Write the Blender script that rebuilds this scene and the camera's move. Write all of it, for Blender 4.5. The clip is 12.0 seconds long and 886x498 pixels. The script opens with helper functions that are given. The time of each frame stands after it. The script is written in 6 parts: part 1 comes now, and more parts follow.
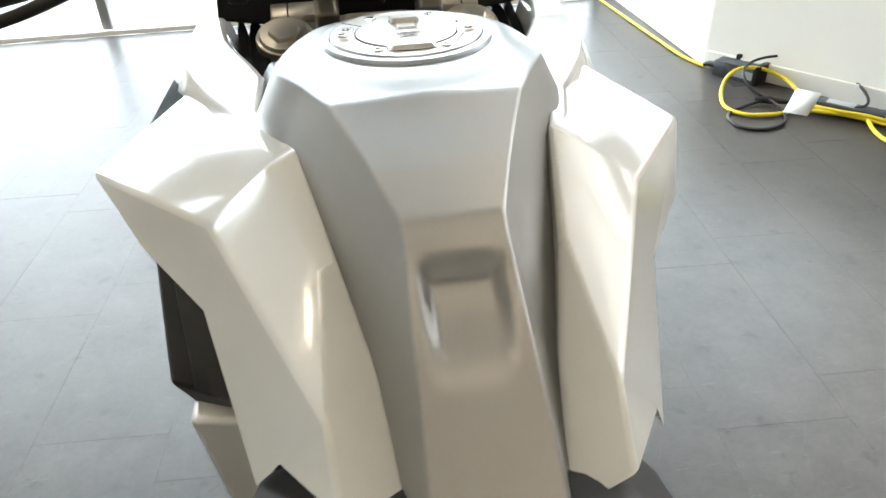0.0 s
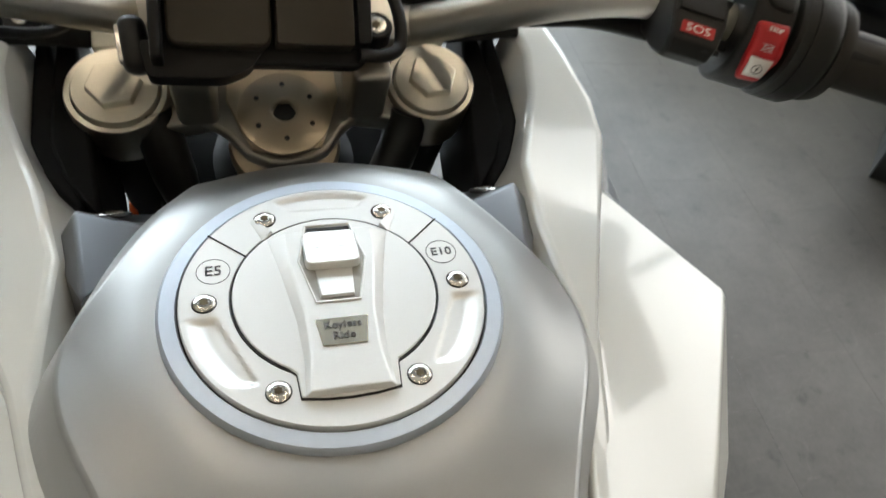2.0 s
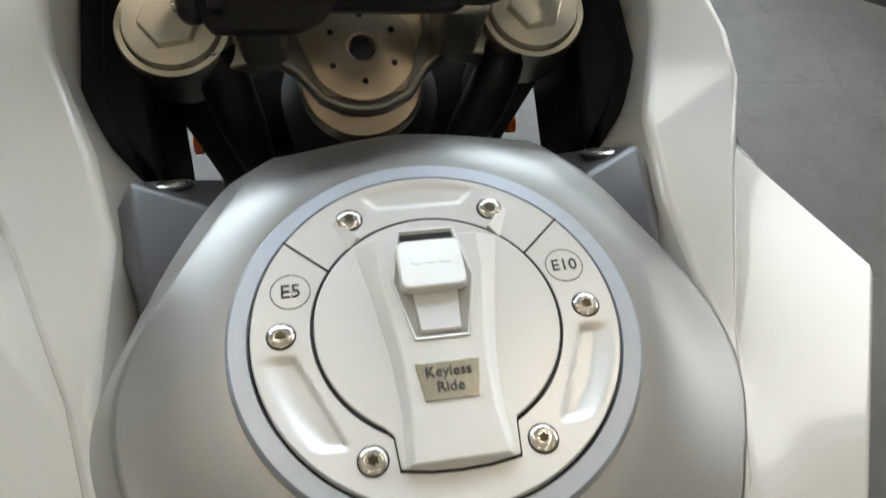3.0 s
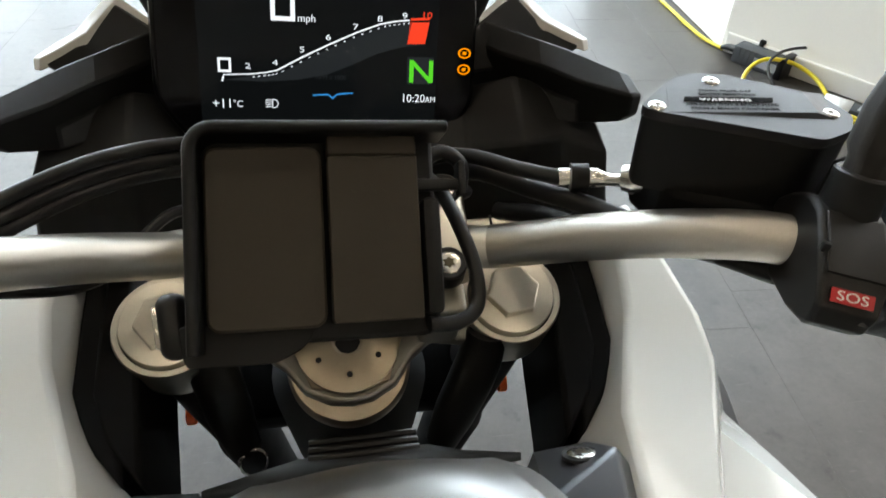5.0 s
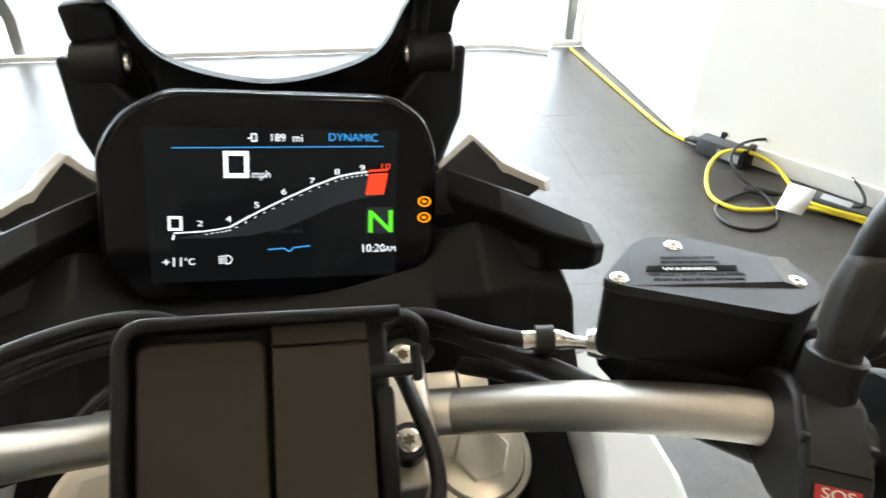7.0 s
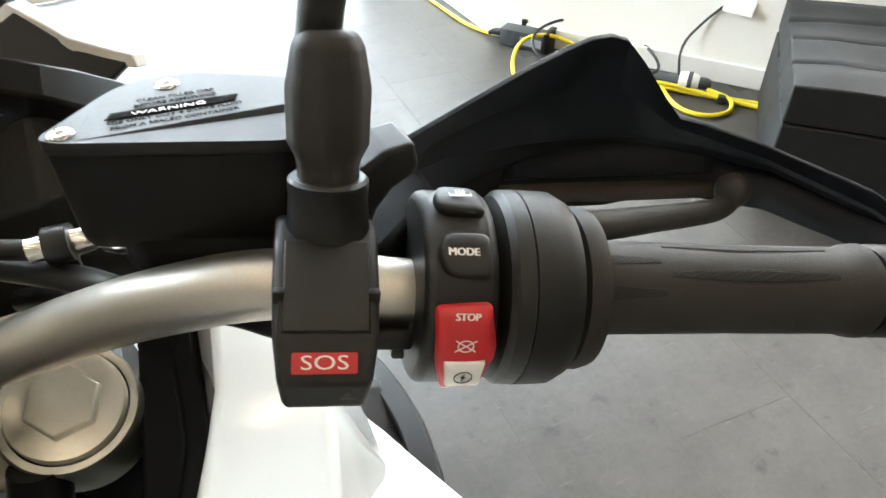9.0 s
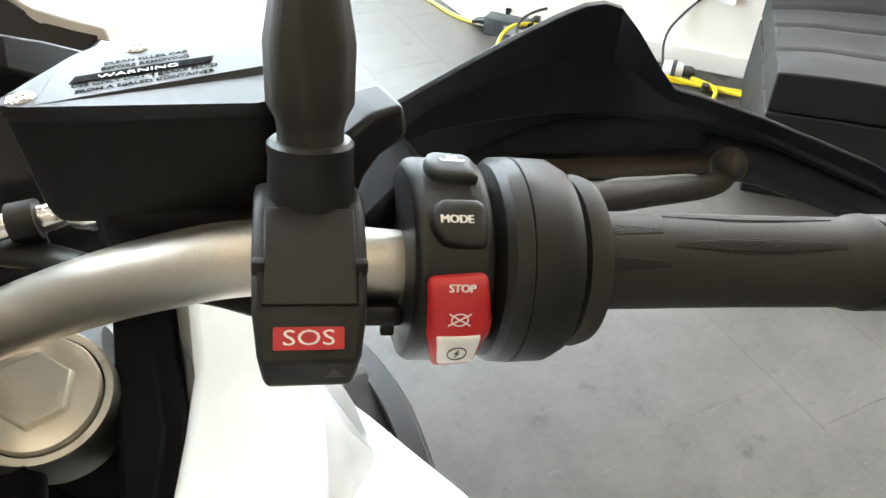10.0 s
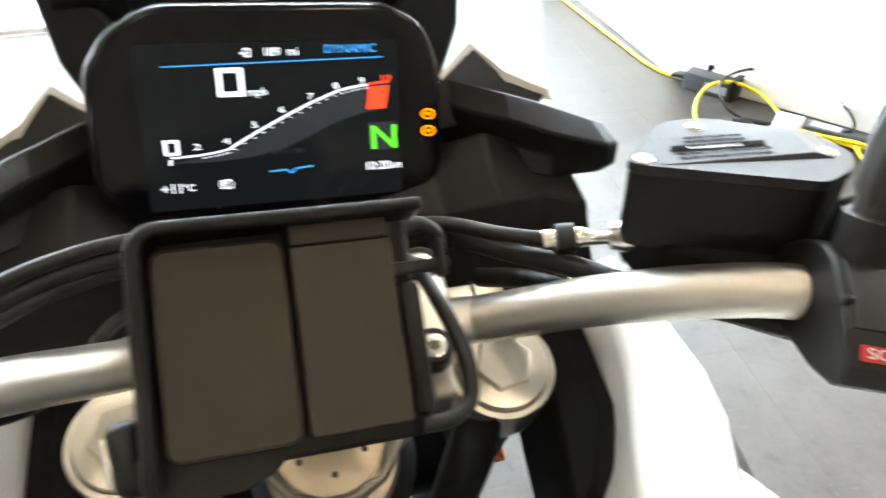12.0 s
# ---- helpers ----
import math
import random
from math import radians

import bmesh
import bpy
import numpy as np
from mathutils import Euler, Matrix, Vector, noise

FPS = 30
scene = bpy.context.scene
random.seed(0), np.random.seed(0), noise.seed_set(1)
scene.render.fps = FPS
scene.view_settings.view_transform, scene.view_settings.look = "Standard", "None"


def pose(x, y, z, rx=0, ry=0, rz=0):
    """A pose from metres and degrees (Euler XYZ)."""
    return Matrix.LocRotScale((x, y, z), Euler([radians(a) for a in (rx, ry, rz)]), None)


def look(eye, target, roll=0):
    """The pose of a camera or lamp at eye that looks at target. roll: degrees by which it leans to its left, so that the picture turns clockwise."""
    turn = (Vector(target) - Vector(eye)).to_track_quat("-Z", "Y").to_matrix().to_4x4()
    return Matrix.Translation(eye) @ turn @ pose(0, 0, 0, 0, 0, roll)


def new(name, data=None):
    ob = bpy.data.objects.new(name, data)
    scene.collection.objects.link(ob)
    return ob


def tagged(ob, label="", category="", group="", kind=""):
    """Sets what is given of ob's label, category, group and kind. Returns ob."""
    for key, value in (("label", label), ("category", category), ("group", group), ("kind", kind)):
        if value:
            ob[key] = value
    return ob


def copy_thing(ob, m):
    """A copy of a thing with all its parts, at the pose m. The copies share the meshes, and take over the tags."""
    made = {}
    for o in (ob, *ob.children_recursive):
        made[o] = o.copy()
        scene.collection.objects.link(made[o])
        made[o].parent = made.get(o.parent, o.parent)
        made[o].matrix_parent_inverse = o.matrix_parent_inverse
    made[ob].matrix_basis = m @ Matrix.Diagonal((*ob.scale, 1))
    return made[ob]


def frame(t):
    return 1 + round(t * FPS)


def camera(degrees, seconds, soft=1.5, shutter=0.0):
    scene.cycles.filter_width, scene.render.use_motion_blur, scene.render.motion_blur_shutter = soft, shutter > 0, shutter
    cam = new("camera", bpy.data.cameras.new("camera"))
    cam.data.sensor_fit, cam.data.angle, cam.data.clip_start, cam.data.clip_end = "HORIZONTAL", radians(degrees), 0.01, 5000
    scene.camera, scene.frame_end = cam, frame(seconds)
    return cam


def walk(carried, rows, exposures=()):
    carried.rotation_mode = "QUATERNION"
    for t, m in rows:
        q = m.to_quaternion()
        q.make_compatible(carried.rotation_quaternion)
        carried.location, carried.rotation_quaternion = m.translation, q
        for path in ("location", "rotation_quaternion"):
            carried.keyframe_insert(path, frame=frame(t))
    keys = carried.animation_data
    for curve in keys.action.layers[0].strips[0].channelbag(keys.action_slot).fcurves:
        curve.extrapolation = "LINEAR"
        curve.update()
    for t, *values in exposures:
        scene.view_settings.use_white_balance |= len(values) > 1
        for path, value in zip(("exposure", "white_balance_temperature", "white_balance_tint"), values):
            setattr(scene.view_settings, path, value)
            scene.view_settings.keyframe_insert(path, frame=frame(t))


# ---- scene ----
cam = camera(64.7, 12.0, shutter=0.5)
PATH = [
    (0, (-0.0516, -0.5368, 1.2096), (0.0613, 0.2886, 0.6565), -2.32),
    (0.5, (-0.0315, -0.4918, 1.2083), (0.0772, 0.3297, 0.6486), -0.58),
    (1, (-0.0388, -0.3762, 1.2392), (0.0776, 0.4454, 0.6811), 1.15),
    (1.5, (-0.0529, -0.2424, 1.2538), (0.1320, 0.5361, 0.6540), 2.53),
    (2, (-0.0230, -0.1714, 1.2646), (0.2153, 0.4744, 0.5393), 9.99),
    (2.5, (-0.0269, -0.1245, 1.2519), (0.1197, 0.4390, 0.4389), 7.22),
    (2.7, (-0.0278, -0.1122, 1.2474), (0.1122, 0.4200, 0.4125), 7.32),
    (4.3, (-0.0120, -0.0795, 1.2763), (0.1241, 0.6114, 0.5663), 2.02),
    (4.5, (-0.0094, -0.0732, 1.2824), (0.1311, 0.6465, 0.6025), 1.79),
    (5, (-0.0073, -0.0675, 1.2889), (0.1384, 0.6792, 0.6399), 2.81),
    (5.5, (-0.0051, -0.0563, 1.3023), (0.1543, 0.7198, 0.6922), 3.25),
    (6, (-0.0051, -0.0415, 1.3130), (0.1619, 0.7676, 0.7496), 2.96),
    (6.5, (-0.0039, -0.0342, 1.3139), (0.1699, 0.7837, 0.7653), 3.06),
    (6.7, (-0.0024, -0.0314, 1.3142), (0.1722, 0.7860, 0.7652), 2.89),
    (8.3, (0.1176, -0.0338, 1.2726), (0.4255, 0.7026, 0.6701), -0.53),
    (8.5, (0.1329, -0.0366, 1.2655), (0.4582, 0.6805, 0.6491), -0.56),
    (9, (0.1565, -0.0306, 1.2465), (0.5029, 0.6631, 0.6150), -0.55),
    (9.5, (0.1594, -0.0243, 1.2341), (0.5143, 0.6622, 0.5996), -0.41),
    (10, (0.1573, -0.0248, 1.2335), (0.5195, 0.6528, 0.5934), -0.04),
    (10.5, (0.1571, -0.0276, 1.2364), (0.5261, 0.6435, 0.5933), 0.21),
    (11, (0.1156, -0.0322, 1.2578), (0.4787, 0.6439, 0.6167), 1.27),
    (11.5, (0.0479, -0.0363, 1.2752), (0.3326, 0.6922, 0.6521), 0.82),
    (12, (-0.0043, -0.0339, 1.2830), (0.1877, 0.7424, 0.6826), -0.65),
]
walk(cam, [(t, look(eye, target, roll)) for t, eye, target, roll in PATH], exposures=[(0.0, 0.44), (0.5, 0.41), (1.0, 0.33), (1.5, 0.15), (2.0, 0.02), (2.7, -0.12), (4.5, -0.12), (5.0, 0.20), (5.5, 0.40), (6.0, 0.54), (6.5, 0.66), (8.5, 0.84), (9.5, 0.99), (10.0, 1.09), (11.0, 1.31), (12.0, 1.35)])

# ---- world, sun and window light ----
world = bpy.data.worlds.new("sky")
scene.world = world
world.use_nodes = True
wn = world.node_tree
sky = wn.nodes.new("ShaderNodeTexSky")
sky.sky_type, sky.sun_disc = "NISHITA", False
sky.sun_elevation, sky.sun_rotation = radians(47), radians(211)
wn.links.new(sky.outputs[0], wn.nodes["Background"].inputs[0])
wn.nodes["Background"].inputs[1].default_value = 0.15
sun_data = bpy.data.lights.new("sun", "SUN")
sun_data.energy, sun_data.angle, sun_data.color = 5.0, radians(0.6), (1.0, 0.95, 0.87)
sun_lamp = new("sun", sun_data)
sun_lamp.matrix_world = look((-3.0, -5.0, 6.2), (0, 0, 0))


# ---- material makers ----
def material(name, color, rough=0.5, metal=0.0, coat=0.0, grain=0.0, grain_size=300.0, bump=0.0, bump_size=800.0, spec=0.5, vary=0.0, vary_size=6.0, emit=0.0):
    """Principled surface with two scales of tone variation, roughness variation and fine relief."""
    m = bpy.data.materials.new(name)
    m.use_nodes = True
    t = m.node_tree
    b = t.nodes["Principled BSDF"]
    b.inputs["Base Color"].default_value = (*color, 1)
    b.inputs["Roughness"].default_value = rough
    b.inputs["Metallic"].default_value = metal
    b.inputs["Coat Weight"].default_value = coat
    b.inputs["Coat Roughness"].default_value = 0.04
    b.inputs["Specular IOR Level"].default_value = spec
    if emit:
        b.inputs["Emission Color"].default_value = (*color, 1)
        b.inputs["Emission Strength"].default_value = emit
    pos = t.nodes.new("ShaderNodeTexCoord")

    def noise_node(size, detail=4):
        n = t.nodes.new("ShaderNodeTexNoise")
        n.inputs["Scale"].default_value, n.inputs["Detail"].default_value = size, detail
        t.links.new(pos.outputs["Object"], n.inputs["Vector"])
        return n

    if grain or vary:
        last = None
        for amount, size in ((vary, vary_size), (grain, grain_size)):
            if not amount:
                continue
            n = noise_node(size)
            ramp = t.nodes.new("ShaderNodeMapRange")
            ramp.inputs["To Min"].default_value, ramp.inputs["To Max"].default_value = 1 - amount, 1 + amount
            t.links.new(n.outputs["Fac"], ramp.inputs["Value"])
            mul = t.nodes.new("ShaderNodeVectorMath")
            mul.operation = "SCALE"
            if last:
                t.links.new(last, mul.inputs[0])
            else:
                mul.inputs[0].default_value = color
            t.links.new(ramp.outputs[0], mul.inputs["Scale"])
            last = mul.outputs[0]
        t.links.new(last, b.inputs["Base Color"])
        n = noise_node(vary_size * 2.3)
        ramp = t.nodes.new("ShaderNodeMapRange")
        ramp.inputs["To Min"].default_value, ramp.inputs["To Max"].default_value = rough * 0.85, min(1, rough * 1.2)
        t.links.new(n.outputs["Fac"], ramp.inputs["Value"])
        t.links.new(ramp.outputs[0], b.inputs["Roughness"])
    if bump:
        n = noise_node(bump_size, 2)
        bp = t.nodes.new("ShaderNodeBump")
        bp.inputs["Strength"].default_value, bp.inputs["Distance"].default_value = bump, 0.0004
        t.links.new(n.outputs["Fac"], bp.inputs["Height"])
        t.links.new(bp.outputs[0], b.inputs["Normal"])
    return m


TANK = material("satin_silver_paint", (0.375, 0.377, 0.37), 0.37, 0.97, grain=0.015, grain_size=900, vary=0.02, vary_size=5)
LUGGREY = material("dark_silver_paint", (0.125, 0.13, 0.14), 0.36, 0.85, grain=0.02, grain_size=900, vary=0.03)
WHITE = material("gloss_white_paint", (0.75, 0.755, 0.725), 0.14, 0.0, coat=0.6, vary=0.015, vary_size=9)
RING = material("blue_grey_satin", (0.50, 0.55, 0.62), 0.36, 0.7, grain=0.04, vary=0.02)
CAPSILVER = material("pearl_silver_cap", (0.76, 0.76, 0.745), 0.33, 0.45, grain=0.03, grain_size=1500, vary=0.02)
DARKGAP = material("dark_gap", (0.01, 0.01, 0.01), 0.7)
STEEL = material("bright_screw_steel", (0.72, 0.70, 0.66), 0.22, 1.0, grain=0.08, vary=0.05, vary_size=60)
STEMALU = material("bronze_machined_aluminium", (0.47, 0.40, 0.30), 0.36, 1.0, grain=0.05, grain_size=500, vary=0.05, vary_size=30)
BARALU = material("blasted_aluminium", (0.56, 0.53, 0.475), 0.34, 1.0, grain=0.10, grain_size=1200, vary=0.04, bump=0.35, bump_size=2200)
FORKALU = material("machined_champagne_aluminium", (0.73, 0.69, 0.60), 0.34, 1.0, grain=0.05, grain_size=500, vary=0.04, vary_size=30)
CLAMPALU = material("anodised_clamp", (0.30, 0.285, 0.25), 0.38, 0.9, grain=0.05, vary=0.04, vary_size=20)
BLACK = material("textured_black_plastic", (0.0065, 0.0065, 0.0066), 0.46, grain=0.2, grain_size=1500, vary=0.1, vary_size=12, bump=0.25, bump_size=2600, spec=0.24)
BLACK2 = material("smooth_black_plastic", (0.0060, 0.0060, 0.0064), 0.36, grain=0.15, vary=0.1, vary_size=10, spec=0.34)
MATTBLACK = material("matt_black_plastic", (0.0035, 0.0035, 0.0038), 0.7, grain=0.15, vary=0.1, vary_size=10, spec=0.15)
GREYBLACK = material("dark_grey_plastic", (0.0085, 0.0083, 0.0080), 0.40, grain=0.15, grain_size=1500, vary=0.08, bump=0.3, bump_size=2800, spec=0.36)
LIDBLACK = material("satin_black_lid", (0.022, 0.022, 0.023), 0.33, grain=0.15, grain_size=1500, vary=0.08, bump=0.08, bump_size=2400, spec=0.22)
PAD = material("brown_black_pad", (0.031, 0.0250, 0.0170), 0.58, grain=0.12, grain_size=1200, vary=0.06, bump=0.25, bump_size=2500, spec=0.32)
RUBBER = material("rubber_grip", (0.024, 0.0215, 0.0190), 0.55, grain=0.12, vary=0.1, vary_size=15, bump=0.3, bump_size=1800, spec=0.32)
GLOSSBLACK = material("gloss_black_glass", (0.003, 0.003, 0.004), 0.12, spec=0.2, vary=0.05)
RED = material("red_switch_plastic", (0.47, 0.018, 0.022), 0.38, grain=0.05, vary=0.05, vary_size=40)
DARKRED = material("dark_red_plastic", (0.22, 0.012, 0.012), 0.45, vary=0.05)
PRINT = material("white_print", (0.78, 0.78, 0.76), 0.5, vary=0.02)
INK = material("matt_black_ink", (0.006, 0.006, 0.006), 0.9, spec=0.05, vary=0.02)
DARKPRINT = material("dark_print", (0.05, 0.05, 0.055), 0.5, vary=0.02)
GUARD = material("hand_guard_plastic", (0.006, 0.0075, 0.011), 0.42, grain=0.15, vary=0.1, vary_size=10, bump=0.2, bump_size=2000, spec=0.22)
ORANGE = material("orange_reflector", (0.8, 0.12, 0.02), 0.25, vary=0.05)
CREAM = material("cream_paint_edge", (0.45, 0.435, 0.40), 0.3, coat=0.3, vary=0.04)
TYRE = material("tyre_rubber", (0.02, 0.02, 0.02), 0.75, grain=0.2, vary=0.15)
ENGINE = material("dark_engine_metal", (0.04, 0.04, 0.042), 0.5, 0.6, grain=0.2, vary=0.2)
SEAT = material("black_seat_vinyl", (0.016, 0.016, 0.017), 0.6, grain=0.15, vary=0.12, bump=0.4, bump_size=900)


def glow(name, color, strength):
    m = bpy.data.materials.new(name)
    m.use_nodes = True
    b = m.node_tree.nodes["Principled BSDF"]
    b.inputs["Base Color"].default_value = (0, 0, 0, 1)
    b.inputs["Specular IOR Level"].default_value, b.inputs["Roughness"].default_value = 0.12, 0.15
    b.inputs["Emission Color"].default_value = (*color, 1)
    b.inputs["Emission Strength"].default_value = strength
    return m


LCD_WHITE = glow("display_white", (0.9, 0.95, 1.0), 0.95)
LCD_GREY = glow("display_grey", (0.06, 0.07, 0.075), 0.25)
LCD_BACK = glow("display_back", (0.30, 0.36, 0.38), 0.012)
LCD_BLUE = glow("display_blue", (0.05, 0.36, 0.85), 0.8)
LCD_RED = glow("display_red", (1.0, 0.06, 0.02), 0.85)
LCD_GREEN = glow("display_green", (0.12, 0.80, 0.03), 0.75)
LCD_AMBER = glow("display_amber", (1.0, 0.30, 0.0), 1.0)


def clear_glass(name, tint, rough=0.02):
    m = bpy.data.materials.new(name)
    m.use_nodes = True
    b = m.node_tree.nodes["Principled BSDF"]
    b.inputs["Base Color"].default_value = (*tint, 1)
    b.inputs["Roughness"].default_value = rough
    b.inputs["Transmission Weight"].default_value = 1.0
    b.inputs["IOR"].default_value = 1.012
    return m


SCREEN_GLASS = clear_glass("windscreen_polycarbonate", (0.97, 0.98, 0.98))
PANE = clear_glass("window_glass", (0.97, 0.98, 0.98))


# ---- mesh makers ----
def link_mesh(name, bm, mat, parent=None, label="", smooth=35, bevel=0.0, segments=2):
    """One mesh object from a bmesh; smooth: the angle in degrees above which edges stay sharp."""
    me = bpy.data.meshes.new(name)
    bmesh.ops.recalc_face_normals(bm, faces=bm.faces)
    bm.to_mesh(me)
    bm.free()
    me.materials.append(mat)
    me.polygons.foreach_set("use_smooth", [True] * len(me.polygons))
    me.set_sharp_from_angle(angle=radians(smooth))
    ob = new(name, me)
    if parent:
        ob.parent = parent
    if label:
        ob["label"] = label
    if bevel:
        mod = ob.modifiers.new("rounding", "BEVEL")
        mod.width, mod.segments, mod.limit_method, mod.angle_limit = bevel, segments, "ANGLE", radians(28)
        mod.harden_normals = False
        even = ob.modifiers.new("flat_faces", "WEIGHTED_NORMAL")
        even.keep_sharp = True
    return ob


def part(name, bm, mat, parent, label="", smooth=35, bevel=0.0, segments=2):
    return link_mesh(name, bm, mat, parent, label, smooth, bevel, segments)


def frame_of(origin, u, v):
    """A pose whose x runs along u and whose y lies near v."""
    u = Vector(u).normalized()
    w = u.cross(Vector(v)).normalized()
    v = w.cross(u)
    m = Matrix((u, v, w)).transposed().to_4x4()
    m.translation = origin
    return m


def loft(sections, closed=False, caps=True, bm=None):
    """Skin through sections of equal length; closed: each section is a ring."""
    bm = bm or bmesh.new()
    rows = [[bm.verts.new(p) for p in s] for s in sections]
    n = len(rows[0])
    for a, b in zip(rows, rows[1:]):
        for i in range(n if closed else n - 1):
            j = (i + 1) % n
            bm.faces.new((a[i], a[j], b[j], b[i]))
    if caps and closed:
        bm.faces.new(rows[0])
        bm.faces.new(list(reversed(rows[-1])))
    return bm


def prism(outline, depth, m=None, bm=None, taper=1.0):
    """A flat outline (x, y) raised along z by depth; taper: the top's scale."""
    bm = bm or bmesh.new()
    m = m or Matrix()
    cx = sum(p[0] for p in outline) / len(outline)
    cy = sum(p[1] for p in outline) / len(outline)
    low = [m @ Vector((x, y, 0)) for x, y in outline]
    top = [m @ Vector((cx + (x - cx) * taper, cy + (y - cy) * taper, depth)) for x, y in outline]
    return loft([low, top], closed=True, bm=bm)


def rounded(w, h, r, n=4, cx=0.0, cy=0.0):
    """Outline of a rectangle with rounded corners."""
    pts = []
    for k, (sx, sy) in enumerate(((1, 1), (-1, 1), (-1, -1), (1, -1))):
        for i in range(n + 1):
            a = radians(90 * (k + i / n))
            pts.append((cx + sx * (w / 2 - r) + r * math.cos(a), cy + sy * (h / 2 - r) + r * math.sin(a)))
    return pts


def turned(profile, m=None, n=48, bm=None, caps=True):
    """A body turned round z from a profile of (radius, height)."""
    bm = bm or bmesh.new()
    m = m or Matrix()
    sections = [[m @ Vector((max(r, 1e-5) * math.cos(2 * math.pi * i / n), max(r, 1e-5) * math.sin(2 * math.pi * i / n), z)) for i in range(n)] for r, z in profile]
    return loft(sections, closed=True, caps=caps, bm=bm)


def curve_points(points, steps=8):
    """Catmull-Rom line through the points."""
    p = [Vector(q) for q in points]
    p = [2 * p[0] - p[1]] + p + [2 * p[-1] - p[-2]]
    out = []
    for i in range(1, len(p) - 2):
        for k in range(steps):
            t = k / steps
            out.append(0.5 * (2 * p[i] + (p[i + 1] - p[i - 1]) * t + (2 * p[i - 1] - 5 * p[i] + 4 * p[i + 1] - p[i + 2]) * t * t + (3 * p[i] - p[i - 1] - 3 * p[i + 1] + p[i + 2]) * t ** 3))
    return out + [p[-2]]


def tube(points, radius, n=16, steps=8, bm=None, flat=1.0):
    """A round rod along a smooth line; radius: one number or one per given point."""
    line = curve_points(points, steps)
    if not isinstance(radius, (list, tuple)):
        radius = [radius] * len(points)
    radii = [radius[min(int(i / steps), len(points) - 1)] * (1 - (i % steps) / steps) + radius[min(int(i / steps) + 1, len(points) - 1)] * ((i % steps) / steps) for i in range(len(line))]
    side, sections = None, []
    for i, c in enumerate(line):
        d = (line[min(i + 1, len(line) - 1)] - line[max(i - 1, 0)]).normalized()
        side = d.orthogonal().normalized() if side is None else (side - d * side.dot(d)).normalized()
        up = d.cross(side)
        sections.append([c + radii[i] * (math.cos(2 * math.pi * k / n) * side + flat * math.sin(2 * math.pi * k / n) * up) for k in range(n)])
    return loft(sections, closed=True, bm=bm)


def block(size, m=None, bm=None, edge=0.0, segments=2):
    """A box centred on m, with rounded edges."""
    b = bmesh.new()
    bmesh.ops.create_cube(b, size=1.0)
    for v in b.verts:
        v.co = Vector((v.co.x * size[0], v.co.y * size[1], v.co.z * size[2]))
    if edge:
        bmesh.ops.bevel(b, geom=b.edges[:], offset=edge, segments=segments, affect="EDGES", profile=0.5)
    if m:
        b.transform(m)
    if bm is None:
        return b
    me = bpy.data.meshes.new("tmp")
    b.to_mesh(me)
    b.free()
    bm.from_mesh(me)
    bpy.data.meshes.remove(me)
    return bm


def faces(points, polygons, bm=None):
    bm = bm or bmesh.new()
    v = [bm.verts.new(p) for p in points]
    for f in polygons:
        bm.faces.new([v[i] for i in f])
    return bm


def thick(ob, depth, offset=-1.0):
    mod = ob.modifiers.new("thickness", "SOLIDIFY")
    mod.thickness, mod.offset = depth, offset
    return ob


def lettering(body, size, m, mat, parent, name="lettering", depth=0.0003, align="CENTER", stretch=1.0, label="", bold=0.0):
    """Raised letters in the built-in font, standing on the plane of m."""
    cu = bpy.data.curves.new("letters", "FONT")
    cu.body, cu.size, cu.align_x, cu.align_y, cu.extrude, cu.resolution_u = body, size, align, "CENTER", depth / 2, 3
    cu.offset = bold * size
    tmp = new("letters", cu)
    deps = bpy.context.evaluated_depsgraph_get()
    me = bpy.data.meshes.new_from_object(tmp.evaluated_get(deps))
    bpy.data.objects.remove(tmp)
    me.transform(m @ Matrix.Diagonal((stretch, 1, 1, 1)))
    me.materials.clear()
    me.materials.append(mat)
    ob = new(name, me)
    ob.parent = parent
    if label:
        ob["label"] = label
    return ob


def round_poly(pts, r=0.008, n=4):
    """Outline with its corners rounded."""
    out = []
    for i, p in enumerate(pts):
        p, a, b = Vector(p), Vector(pts[i - 1]), Vector(pts[(i + 1) % len(pts)])
        u, v = (a - p).normalized() * r, (b - p).normalized() * r
        for k in range(n + 1):
            t = k / n
            out.append(tuple((p + u) * (1 - t) ** 2 + p * 2 * t * (1 - t) + (p + v) * t * t))
    return out


# ---- the showroom ----
WALL = material("warm_white_wall_paint", (0.90, 0.875, 0.81), 0.6, grain=0.02, grain_size=120, vary=0.03, vary_size=2.5, bump=0.15, bump_size=400)
SKIRT = material("white_gloss_skirting", (0.88, 0.86, 0.80), 0.35, vary=0.03, vary_size=5)
# ceiling tones dimmed, darkest at the front, to shade the tank's reflections
CEIL = material("dimmed_ceiling", (0.40, 0.355, 0.29), 0.8, vary=0.03, vary_size=1.5)
SOFFIT = material("reflection_dark_soffit", (0.085, 0.085, 0.088), 0.8, vary=0.05, vary_size=1.5)
# beige darkened on purpose, so that the tank mirrors a dim room
DIMWALL = material("dimmed_beige_wall", (0.32, 0.275, 0.22), 0.7, vary=0.05, vary_size=1.2)
FRAMEALU = material("grey_window_frame", (0.34, 0.34, 0.33), 0.4, 0.7, vary=0.05)
PAVING = material("pale_paving", (0.55, 0.53, 0.50), 0.8, grain=0.15, grain_size=40, vary=0.1, vary_size=0.6)
BRICK = material("red_brown_brick", (0.23, 0.10, 0.065), 0.85, grain=0.25, grain_size=60, vary=0.15, vary_size=3)
